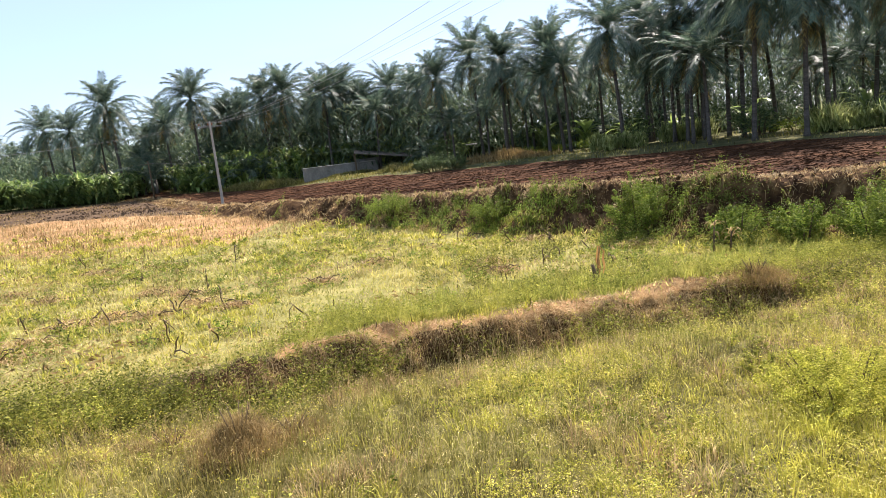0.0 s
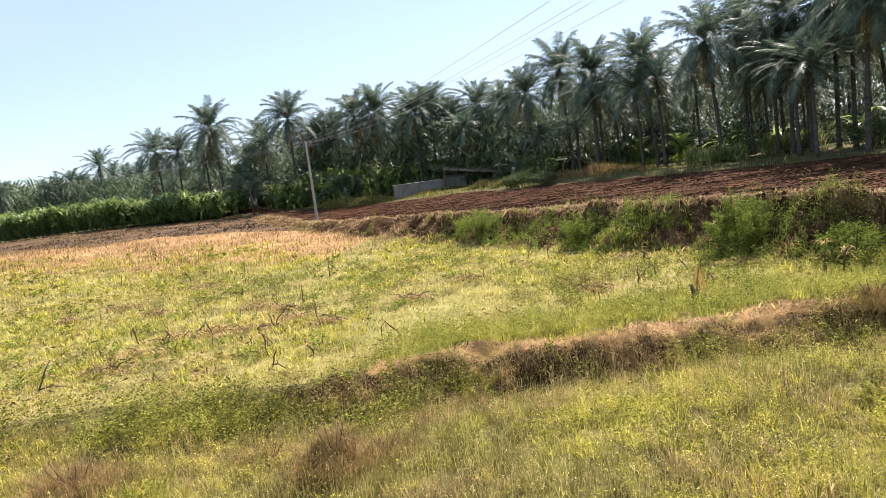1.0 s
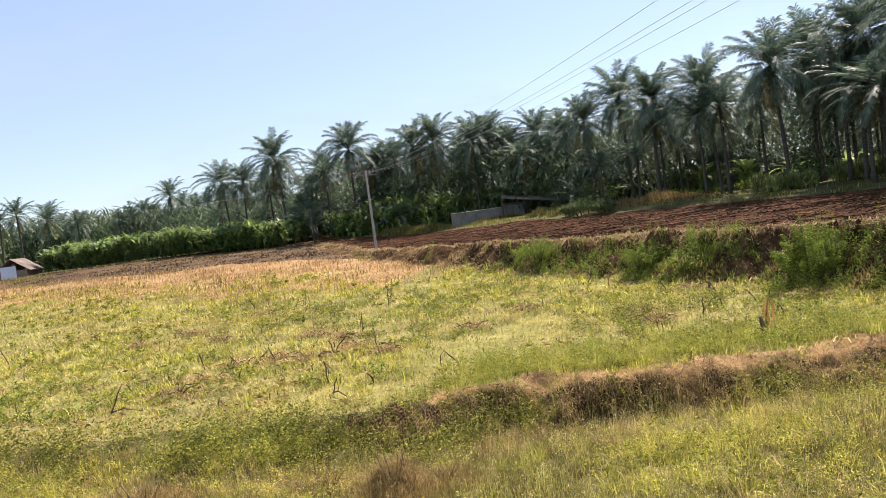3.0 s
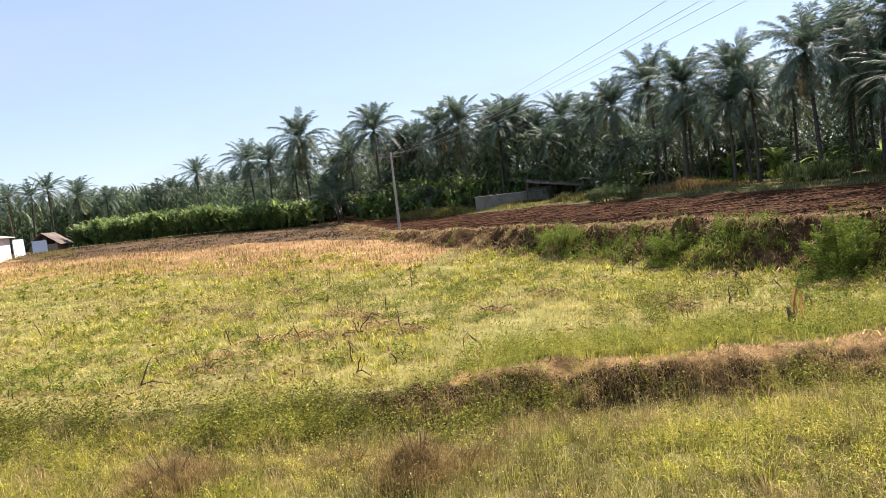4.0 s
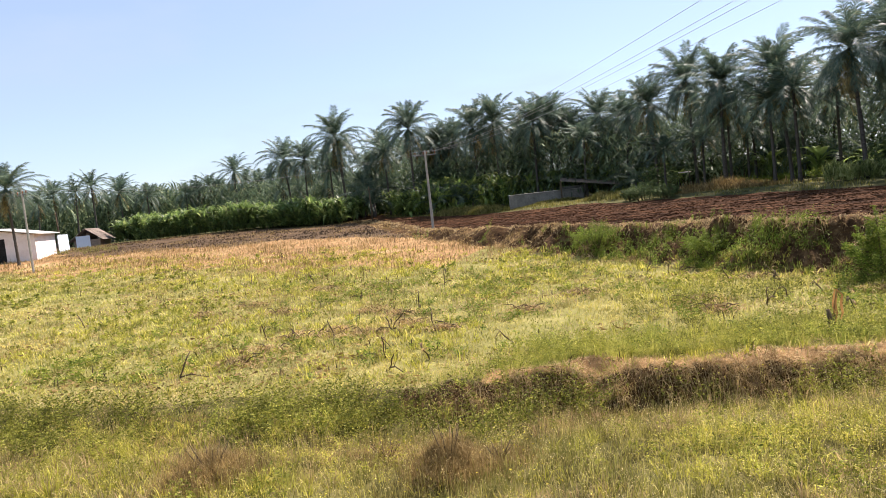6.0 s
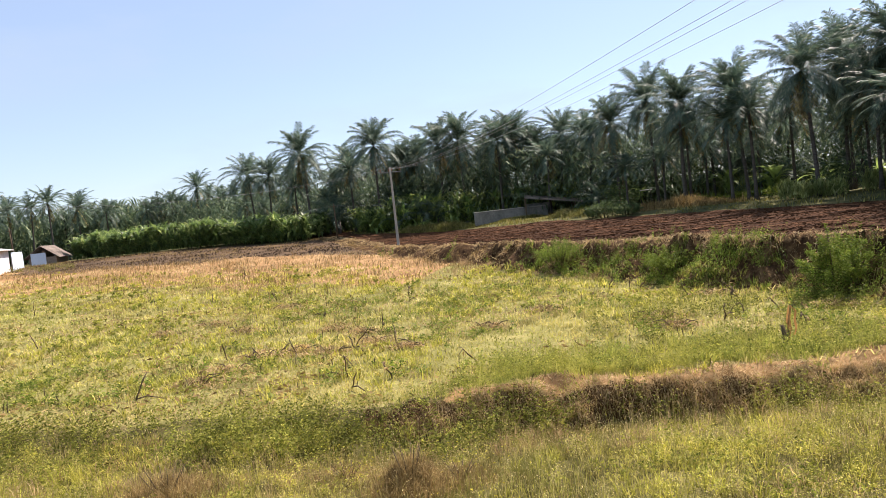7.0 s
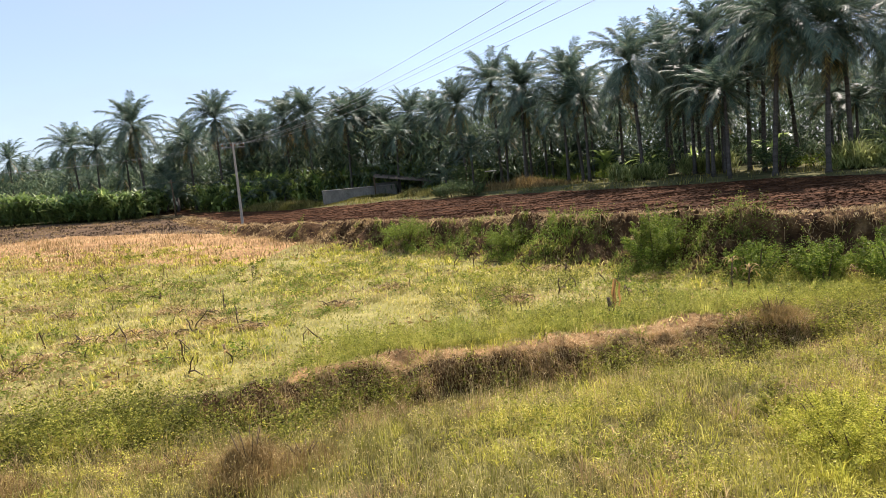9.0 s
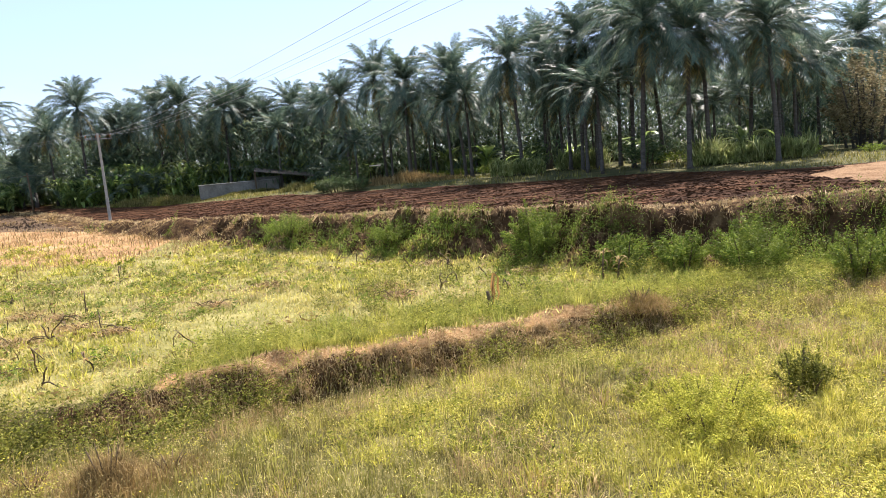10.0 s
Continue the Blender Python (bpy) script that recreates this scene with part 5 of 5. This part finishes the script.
def panel(x0, y0, x1, y1, z_top, mat, label):
    ln = math.hypot(x1 - x0, y1 - y0)
    g = ground_z(x0, y0)
    p = thing("sheet_panel", label, "screen panel", "sheet panels")
    h = z_top - g
    part("sheet", corrugated(bmesh.new(), ln, 0.03, h, 0, 0, 0.02, 0.15), mat, p)
    for q in (0.04, ln - 0.04):
        part("post", box(bmesh.new(), q - 0.03, q + 0.03, 0.05, 0.11, -0.2, h + 0.05, 0.006), M_STEEL, p)
    p.matrix_basis = pose(x0, y0, g, 0, 0, math.degrees(math.atan2(y1 - y0, x1 - x0)))


panel(-53.6, 47.9, -54.3, 48.9, 3.9, M_BLUEPANEL, "pale blue sheet panel beside the farm house")
panel(-54.3, 48.9, -55.4, 50.7, 3.9, M_BLUEPANEL, "pale blue sheet panel standing by the farm house")
panel(-57.1, 53.1, -56.2, 54.0, 3.6, M_BLUEPANEL, "pale blue sheet panel before the hut")

hut_z = ground_z(-60.5, 58.5)
hut = thing("tiled_hut", "low mud hut with a worn brown tile roof", "hut")
part("wall", box(bmesh.new(), -1.8, 1.8, -1.3, 1.3, -0.2, 0.75), M_MUD, hut)
part("wall", box(bmesh.new(), -1.5, 1.5, -0.10, 0.10, 0.75, 1.45), M_MUD, hut)
for sgn in (-1, 1):
    bm = bmesh.new()
    for i in range(9):
        for j in range(20):
            y0, y1 = i / 9 * 1.75, (i + 1.15) / 9 * 1.75
            zz = lambda y_: 1.95 - y_ * 0.75
            x0 = -2.2 + j * 0.22
            vs = [bm.verts.new((x0, sgn * y0, zz(y0) - 0.03 + 0.02 * ((i * 7 + j * 3) % 3) / 2)), bm.verts.new((x0 + 0.11, sgn * y0, zz(y0) + 0.02)), bm.verts.new((x0 + 0.22, sgn * y0, zz(y0) - 0.03)),
                  bm.verts.new((x0 + 0.22, sgn * y1, zz(y1) + 0.01)), bm.verts.new((x0 + 0.11, sgn * y1, zz(y1) + 0.06)), bm.verts.new((x0, sgn * y1, zz(y1) + 0.01))]
            bm.faces.new((vs[0], vs[1], vs[4], vs[5]))
            bm.faces.new((vs[1], vs[2], vs[3], vs[4]))
    part("roof", bm, M_TILE, hut, "worn brown clay tile roof")
hut.matrix_basis = pose(-60.5, 58.5, hut_z, 0, 0, 118)

wall = thing("compound_wall", "low grey plastered compound wall beside the ploughed field", "wall")
part("masonry", box(bmesh.new(), 0, 6.6, 0, 0.23, -0.5, 1.28, 0.03), M_BLOCK, wall)
part("masonry", box(bmesh.new(), 6.37, 6.6, 0.234, 4.2, -0.5, 1.2, 0.03), M_BLOCK, wall)
part("coping", box(bmesh.new(), -0.04, 6.64, -0.04, 0.27, 1.282, 1.35, 0.02), M_CONCRETE, wall)
wall.matrix_basis = pose(-13.5, 56.3, ground_z(-13.5, 56.3) - 0.12, 0, 0, 31)

sz = ground_z(-7.6, 60.0) - 0.42
shed = thing("tool_shed", "low shed with a rusty brown sheet roof", "shed")
for a, b in ((-2.2, -1.4), (1.9, -1.4), (-2.2, 1.4), (1.9, 1.4)):
    part("post", box(bmesh.new(), a, a + 0.12, b - 0.06, b + 0.06, -0.7, 1.72 - 0.17 * a, 0.01), M_STALK, shed)
part("wall", box(bmesh.new(), -2.1, 0.2, 1.2, 1.32, -0.6, 1.6), M_BLOCK, shed)
part("wall", box(bmesh.new(), -2.1, -1.98, -1.3, 1.2, -0.6, 1.6), M_BLOCK, shed)
part("roof", corrugated(bmesh.new(), 4.9, 3.6, 0.35, -2.5, -1.8, 1.72), M_TILE, shed, "rusty ribbed sheet roof").matrix_basis = pose(0, 0, 0, 0, 9.5, 0)
shed.matrix_basis = pose(-7.6, 60.0, sz, 0, 0, 10)

# tall weeds on the strip before the wall and the grove
def tall_weeds(name, n, ax, ay, bx, by, spread_, tall, mat, label):
    u = rng.uniform(0, 1, n)
    x, y = ax + (bx - ax) * u + rng.normal(0, spread_, n), ay + (by - ay) * u + rng.normal(0, spread_, n)
    t = tall * rng.uniform(0.35, 1.0, n) * (0.45 + 0.9 * vnoise(x, y, 1.1, 411)) * np.sin(np.pi * np.clip(u, 0.06, 0.94)) ** 0.5
    stuff(name, blade_mesh(name, x, y, t, 0.03, 0.7), mat, label, "grass")


tall_weeds("verge_grass", 9000, -21.5, 61.0, -13.7, 57.2, 0.5, 1.0, M_DULL, "tall straw-coloured grass at the end of the compound wall")
tall_weeds("verge_grass", 5000, -13.6, 55.9, -7.5, 59.2, 0.22, 0.42, M_DULL, "low dry grass along the foot of the wall")
tall_weeds("verge_grass", 6000, -6.2, 52.5, -3.4, 48.0, 0.5, 0.7, M_DULL, "dry golden grass along the ploughed field")
tall_weeds("verge_grass", 6000, -0.2, 46.0, 4.4, 42.5, 0.6, 0.9, M_BROWN, "brown dry grass by the grove")
for k, (x_, y_, rx_, rz_) in enumerate([(-2.1, 44.0, 1.1, 1.15), (-0.9, 42.9, 0.9, 0.9), (-3.0, 45.2, 0.8, 0.9)]):
    b = make_bush("dark_bush", 171 + k, rx_, rz_, 7000, 0.040, M_DARKLEAF, "dull dark green shrub on the strip before the grove", "bush", "strip shrubs", 9, 12)
    b.matrix_basis = pose(x_, y_, ground_z(x_, y_) - 0.02)

bz = ground_z(0.3, 55.9)
bench = thing("white_bench", "white painted plank on short posts under the palms", "bench")
part("plank", box(bmesh.new(), -0.5, 0.5, -0.15, 0.15, 3.26 - bz, 3.34 - bz, 0.02), M_WHITE, bench)
for a in (-0.42, 0.36):
    part("leg", box(bmesh.new(), a, a + 0.06, -0.05, 0.05, -0.1, 3.26 - bz, 0.01), M_TRUNK, bench)
bench.matrix_basis = pose(0.3, 55.9, bz, 0, 0, -3)

# ---------------------------------------------------------------- bushes by the bank and in the lower field
GREEN_L = "bright green leafy bush growing on the field bank"
for k, (x_, y_, rx_, rz_, n_) in enumerate([(4.4, 18.9, 1.05, 1.55, 5200), (8.3, 14.6, 0.95, 1.25, 4200), (7.1, 15.4, 0.7, 1.05, 2600), (6.0, 16.3, 0.75, 1.0, 2600), (9.8, 13.1, 0.7, 1.0, 2600), (0.6, 23.9, 1.0, 0.8, 2400), (10.8, 13.5, 0.7, 0.9, 2200), (-3.5, 28.0, 1.2, 0.8, 2200)]):
    b = make_bush("green_bush", 51 + k, rx_, rz_, n_ * 7 // 2, 0.027, M_BUSH, GREEN_L, "bush", "bank bushes", 9, 14)
    b.matrix_basis = pose(x_, y_, ground_z(x_, y_) - 0.02)
b = make_bush("feathery_bush", 71, 0.92, 0.62, 27000, 0.014, M_FEATHER, "yellow-green feathery bush in the lower field", "bush", "", 14, 16)
b.matrix_basis = pose(3.8, 7.5, ground_z(3.8, 7.5) - 0.02)
b = make_bush("dark_bush", 72, 0.40, 0.66, 8500, 0.016, M_OLIVE, "small dark olive bush in the lower field", "bush", "", 10, 14)
b.matrix_basis = pose(5.36, 8.2, ground_z(5.36, 8.2) - 0.02)
b = make_bush("green_bush", 73, 0.30, 0.32, 900, 0.03, M_GREEN, "low green weed bush in the lower field", "bush", "", 6, 6)
b.matrix_basis = pose(3.5, 8.8, ground_z(3.5, 8.8) - 0.02)


def make_dry_bush(seed, rx, rz, n):
    """A heap of bare twigs."""
    r = np.random.default_rng(seed)
    b = thing("dry_bush", "withered brown twiggy bush in the grass", "bush", "dry bushes")
    px, py = r.normal(0, rx * 0.5, n), r.normal(0, rx * 0.5, n)
    zz = r.uniform(0, 0.6, n) * rz * np.exp(-(px ** 2 + py ** 2) / (rx * rx))
    part("twig_mass", blade_mesh("twig_mass", px, py, r.uniform(0.12, 0.45, n) * rz, 0.006, 0.9, zz), M_BROWN, b)
    for k in range(8):
        a = k * 0.8
        part("stem", tube([Vector((0, 0, -0.04)), Vector((math.cos(a) * rx * 0.2, math.sin(a) * rx * 0.2, rz * 0.5)), Vector((math.cos(a) * rx * 0.4, math.sin(a) * rx * 0.4, rz * 0.95))], [0.012, 0.008, 0.004], 5), M_STALK, b)
    return b


for k, (x_, y_, rx_, rz_, n_) in enumerate([(-3.1, 7.75, 0.46, 0.66, 4200), (-6.4, 7.4, 0.72, 0.58, 5000), (-4.2, 8.3, 0.55, 0.30, 2200), (-2.6, 8.3, 0.5, 0.28, 1800), (4.9, 12.5, 0.55, 0.42, 3000), (9.6, 11.6, 0.6, 0.40, 2600)]):
    make_dry_bush(81 + k, rx_, rz_, n_).matrix_basis = pose(x_, y_, ground_z(x_, y_))

# ---------------------------------------------------------------- cut crop stems in the middle field
STAKES = [(-10.56, 15.16), (-9.77, 15.22), (-9.23, 15.31), (-8.57, 15.19), (-7.33, 15.88), (-6.27, 16.13), (-7.5, 18.31), (-6.2, 12.95), (-5.1, 12.63), (-10.72, 21.27), (-14.56, 24.83),
          (-21.97, 34.22), (-17.7, 41.01), (-8.42, 23.37), (-18.73, 26.44), (-5.71, 11.92), (-3.52, 13.5), (-7.18, 15.65), (-18.96, 17.41), (-10.36, 11.49), (-27.29, 25.05),
          (-1.34, 23.33), (-0.67, 22.81), (-0.37, 22.86), (0.95, 20.11), (2.22, 19.65), (2.85, 17.63), (1.5, 16.75), (2.08, 17.23), (3.04, 15.49)]
cr = random.Random(17)
for k, (x_, y_) in enumerate(STAKES):
    st = thing("cut_stem", "withered brown cut crop stem with hanging dry leaves", "crop stem", "cut crop stems")
    tall_ = cr.uniform(0.28, 0.60)
    a, ln = cr.uniform(0, 6.28), cr.choice((0.05, 0.16, 0.34, 0.48))
    tip = Vector((math.cos(a) * ln, math.sin(a) * ln, tall_))
    kink = Vector((cr.uniform(-0.04, 0.04), cr.uniform(-0.04, 0.04), 0))
    path_ = [Vector((0, 0, -0.06)), tip * 0.35 + kink, tip * 0.7 - kink * 0.5, tip]
    if k % 3 == 1:
        path_ += [tip + Vector((math.cos(a + 0.6) * 0.16, math.sin(a + 0.6) * 0.16, -0.07)), tip + Vector((math.cos(a + 0.8) * 0.30, math.sin(a + 0.8) * 0.30, -0.20))]
    part("stalk", tube(path_, [0.018, 0.015, 0.015, 0.012, 0.010, 0.006][:len(path_)], 6), M_STALK, st)
    for q in range(cr.randint(1, 4)):
        b_ = cr.uniform(0, 6.28)
        p, e, pts = tip * cr.uniform(0.3, 1.0), radians(cr.uniform(-10, 60)), []
        ln_ = cr.uniform(0.04, 0.09)
        for i in range(5):
            pts.append(p.copy())
            p = p + Vector((math.cos(b_) * math.cos(e), math.sin(b_) * math.cos(e), math.sin(e))) * ln_
            p.z = max(p.z, 0.03)
            e -= radians(cr.uniform(22, 45))
        v, f = [], []
        strip(v, f, pts, [0.008, 0.020, 0.026, 0.018, 0.004], Vector((-math.sin(b_), math.cos(b_), 0)))
        part("dry_leaf", mesh_np("dry_leaf", np.array([tuple(c) for c in v]), np.array(f), True), M_BROWN if q % 2 else M_STALK, st)
    if k % 2:
        a2 = cr.uniform(0, 6.28)
        d2 = Vector((math.cos(a2), math.sin(a2), 0))
        part("fallen_stalk", tube([d2 * 0.08 + Vector((0, 0, 0.06)), d2 * 0.35 + Vector((0, 0, 0.12)), d2 * cr.uniform(0.5, 0.8) + Vector((0, 0, 0.05))], [0.016, 0.014, 0.008], 6), M_STALK, st)
    st.matrix_basis = pose(x_, y_, ground_z(x_, y_))

# heaps of flattened stalks and leaves left from the crop
HEAPS = [(-9.66, 13.78, 1.1), (-9.59, 15.12, 1.2), (-8.61, 15.41, 1.3), (-13.33, 23.3, 1.2), (-14.72, 20.58, 1.2), (-12.71, 19.38, 1.3), (-9.06, 18.65, 1.3), (-6.9, 16.32, 1.1), (-5.77, 15.38, 0.8), (-9.5, 12.59, 1.2), (-7.88, 17.79, 1.1), (0.16, 17.44, 1.0), (1.56, 20.66, 1.2), (4.03, 17.56, 1.2), (0.47, 16.15, 0.9), (-15.61, 19.1, 1.3), (-7.78, 15.23, 1.0), (-3.03, 19.73, 1.2), (-4.15, 17.46, 0.9)]
for k, (x_, y_, q_) in enumerate(HEAPS):
    hp = thing("debris_heap", "flattened heap of dry crop stalks and leaves", "crop debris", "heaps of crop debris")
    g_ = np.random.default_rng(300 + k)
    n_ = 150
    px, py = g_.normal(0, 0.36 * q_, n_), g_.normal(0, 0.22 * q_, n_)
    hz_ = 0.02 + 0.13 * q_ * g_.uniform(0, 1, n_) * np.exp(-(px ** 2 + py ** 2) / (0.25 * q_ * q_))
    part("dry_leaves", blade_mesh("dry_leaves", px, py, g_.uniform(0.05, 0.13, n_), 0.026, z=hz_, ln=g_.uniform(1.2, 2.9, n_)), M_STRAW, hp)
    part("brown_leaves", blade_mesh("brown_leaves", px[::2] * 0.8, py[::2] * 0.8, g_.uniform(0.06, 0.16, n_ // 2), 0.03, z=hz_[::2], ln=g_.uniform(0.8, 2.4, n_ // 2)), M_BROWN, hp)
    for j in range(4):
        a = cr.uniform(-0.6, 0.6) + 3.14 * (j % 2)
        d2, p0 = Vector((math.cos(a), math.sin(a), 0)), Vector((cr.uniform(-0.25, 0.25), cr.uniform(-0.15, 0.15), 0))
        hi_ = cr.uniform(0.06, 0.22)
        part("fallen_stalk", tube([p0 + Vector((0, 0, 0.03)), p0 + d2 * 0.18 + Vector((0, 0, hi_)), p0 + d2 * cr.uniform(0.32, 0.48) + Vector((0, 0, hi_ * cr.uniform(0.3, 1.3)))], [0.014, 0.012, 0.006], 6), M_STALK, hp)
    hp.matrix_basis = pose(x_, y_, ground_z(x_, y_))

# the taller withered plants by the bank's foot
st = thing("withered_plant", "dark stump with a folded orange-brown dead leaf", "dead plant", "withered plants")
part("stump", tube([Vector((0, 0, -0.06)), Vector((-0.02, 0, 0.2)), Vector((-0.06, 0.01, 0.40))], [0.055, 0.05, 0.03], 8), M_STALK, st)
part("stalk", tube([Vector((0.03, 0, -0.05)), Vector((0.05, 0.02, 0.4)), Vector((0.11, 0, 0.74)), Vector((0.18, 0, 0.78))], [0.022, 0.018, 0.014, 0.008], 7), M_STALK, st)
for q, (dx_, w_) in enumerate(((0.04, 0.026), (0.13, 0.022), (0.0, 0.02))):
    v, f = [], []
    strip(v, f, [Vector((0.11 - 0.02 * q, -0.02 * q, 0.77)), Vector((dx_ + 0.05, -0.05, 0.66)), Vector((dx_ + 0.02, -0.06, 0.5)), Vector((dx_ + 0.04, -0.05, 0.33)), Vector((dx_, -0.06, 0.16 + 0.06 * q))], [0.012, w_ * 0.8, w_, w_ * 0.8, 0.01], Vector((0.8, 0.6 - 0.5 * q, 0)).normalized())
    part("dry_leaf", mesh_np("dry_leaf", np.array([tuple(c) for c in v]), np.array(f), True), M_ORANGE, st)
st.matrix_basis = pose(2.3, 13.9, ground_z(2.3, 13.9))
for x_, y_, tall_, mat_ in ((5.14, 15.3, 0.75, M_BROWN), (5.5, 15.3, 0.5, M_BROWN)):
    st = thing("withered_plant", "withered stump with hanging yellow-brown leaves", "dead plant", "withered plants")
    part("stalk", tube([Vector((0, 0, -0.06)), Vector((0.02, 0.01, tall_ * 0.5)), Vector((0.05, 0, tall_))], [0.03, 0.022, 0.012], 8), M_STALK, st)
    for q in range(9):
        b_ = q * 0.7 + cr.uniform(-0.2, 0.2)
        p, e, pts = Vector((0.04, 0, tall_ * cr.uniform(0.55, 1.0))), radians(cr.uniform(45, 88)), []
        for i in range(6):
            pts.append(p.copy())
            p = p + Vector((math.cos(b_) * math.cos(e), math.sin(b_) * math.cos(e), math.sin(e))) * cr.uniform(0.06, 0.10)
            p.z = max(p.z, 0.03)
            e = max(e - radians(cr.uniform(20, 48)), radians(-80))
        v, f = [], []
        strip(v, f, pts, [0.006, 0.012, 0.018, 0.015, 0.010, 0.003], Vector((-math.sin(b_), math.cos(b_), 0)))
        part("dry_leaf", mesh_np("dry_leaf", np.array([tuple(c) for c in v]), np.array(f), True), mat_, st)
    st.matrix_basis = pose(x_, y_, ground_z(x_, y_))

# litter of dry leaves, stubble, clods
x, y = scatter(34000, -30, 6, 10, 40, lambda x, y: mid_ok(x, y) * smooth(0.55, 0.68, fbm(x, y, 1.8, 91)) * np.clip(16 / np.hypot(x, y), 0.3, 1))
stuff("dry_leaf_litter", leaf_mesh("dry_leaf_litter", x, y, height(x, y, False) + rng.uniform(0.02, 0.16, len(x)), rng.uniform(0.03, 0.09, len(x)), 0.25), M_BROWN, "scattered dry leaves of the cut crop", "litter")
x, y = scatter(130000, -64, -8, 18, 62, lambda x, y: (bank_s(x, y) < 0) * smooth(np.where(x < -12, 15.0, 21.5), 27.5, edge_of(x, y)) ** 1.6 * smooth(3, -2, edge_of(x, y) - dark_from(x)) * (0.15 + 0.65 * smooth(0.3, 0.6, fbm(x, y, 2.5, 191))))
stuff("stubble", blade_mesh("stubble", x, y, rng.uniform(0.06, 0.30, len(x)), 0.03, 0.8), M_STRAW, "orange-brown standing stubble of a cut crop", "stubble")
x, y = scatter(26000, -60, -8, 18, 60, lambda x, y: (bank_s(x, y) < 0) * smooth(np.where(x < -12, 17.0, 22.5), 26.0, edge_of(x, y)) * smooth(1, -3, edge_of(x, y) - dark_from(x)) * smooth(0.42, 0.60, fbm(x, y, 2.0, 305)))
stuff("stubble_stalks", blade_mesh("stubble_stalks", x, y, rng.uniform(0.20, 0.52, len(x)), 0.036, 0.35), M_BROWN, "taller brown stalks standing in the stubble", "stubble")
def clods(name, x, y, size, mat, label, longer=1.4):
    """Loose clods: low three-sided lumps on the soil."""
    n = len(x)
    c = np.stack([x, y, height(x, y) - 0.01], 1)
    a = rng.uniform(0, 6.283, (n, 1)) + np.array([[0.0, 2.1, 4.2]])
    q = np.asarray(size)[:, None] * rng.uniform(0.6, 1.3, (n, 3))
    # they lie along the furrows
    lu, lv = np.cos(a) * q * longer, np.sin(a) * q * 0.8
    rim = c[:, None, :] + np.stack([0.92 * lu + 0.39 * lv, -0.39 * lu + 0.92 * lv, np.zeros((n, 3))], -1)
    tip = c + np.stack([rng.normal(0, 0.01, n), rng.normal(0, 0.01, n), size * rng.uniform(0.5, 1.1, n)], 1)
    vv = np.concatenate([rim, tip[:, None, :]], 1).reshape(-1, 3)
    i = np.arange(n)[:, None] * 4
    stuff(name, mesh_np(name, vv, np.concatenate([i + [0, 1, 3], i + [1, 2, 3], i + [2, 0, 3]], 0)), mat, label, "soil")


x, y = scatter(420000, -28, 30, 15, 62, lambda x, y: (zone(x, y) == 2) * smooth(2.1, 2.6, bank_s(x, y)) * smooth(0, -0.6, red_s(x, y)) * np.clip(30 / np.hypot(x, y), 0.3, 1))
clods("soil_clods", x, y, rng.uniform(0.011, 0.042, len(x)) * (0.6 + 0.9 * vnoise(x * 0.25, y, 0.5, 193)), M_RED, "loose clods of red ploughed soil", 3.0)

x, y = scatter(26000, -8, 13, 12, 33, lambda x, y: smooth(0.1, 0.4, bank_s(x, y)) * smooth(1.9, 1.4, bank_s(x, y)) * smooth(0.42, 0.6, fbm(x, y, 1.1, 421)))
clods("bank_clods", x, y, rng.uniform(0.03, 0.11, len(x)), M_BANK, "lumps of brown earth fallen on the bank", 1.2)
x, y = scatter(30000, -8, 13, 12, 33, lambda x, y: smooth(-0.2, 0.3, bank_s(x, y)) * smooth(1.7, 1.1, bank_s(x, y)) * smooth(0.56, 0.66, fbm(x, y, 0.8, 422)))
stuff("bank_straw", blade_mesh("bank_straw", x, y, rng.uniform(0.06, 0.20, len(x)), 0.011, 1.5), M_MAT, "pale dry grass hanging over the bank", "grass")

# the rusty-leaved tree at the grove's edge
tree = make_bush("rusty_tree", 95, 2.1, 4.6, 9000, 0.085, M_RUST, "bushy tree with rusty brown and green leaves", "tree", "", 14, 16, M_TRUNK)
tree.matrix_basis = pose(25.4, 33.6, ground_z(25.4, 33.6))

x, y = scatter(26000, -62, -12, 36, 66, lambda x, y: (zone(x, y) == 3) * smooth(0.35, 0.6, fbm(x, y, 1.6, 309)))
clods("dark_clods", x, y, rng.uniform(0.04, 0.13, len(x)), M_DARKSOIL, "dark brown clods of the further ploughed strip")
x, y = scatter(30000, -62, -12, 36, 66, lambda x, y: (zone(x, y) == 3) * smooth(0.45, 0.62, fbm(x, y, 2.2, 310)))
stuff("strip_straw", blade_mesh("strip_straw", x, y, rng.uniform(0.08, 0.24, len(x)), 0.035, 1.4), M_BROWN, "dry straw turned into the dark ploughed strip", "straw")
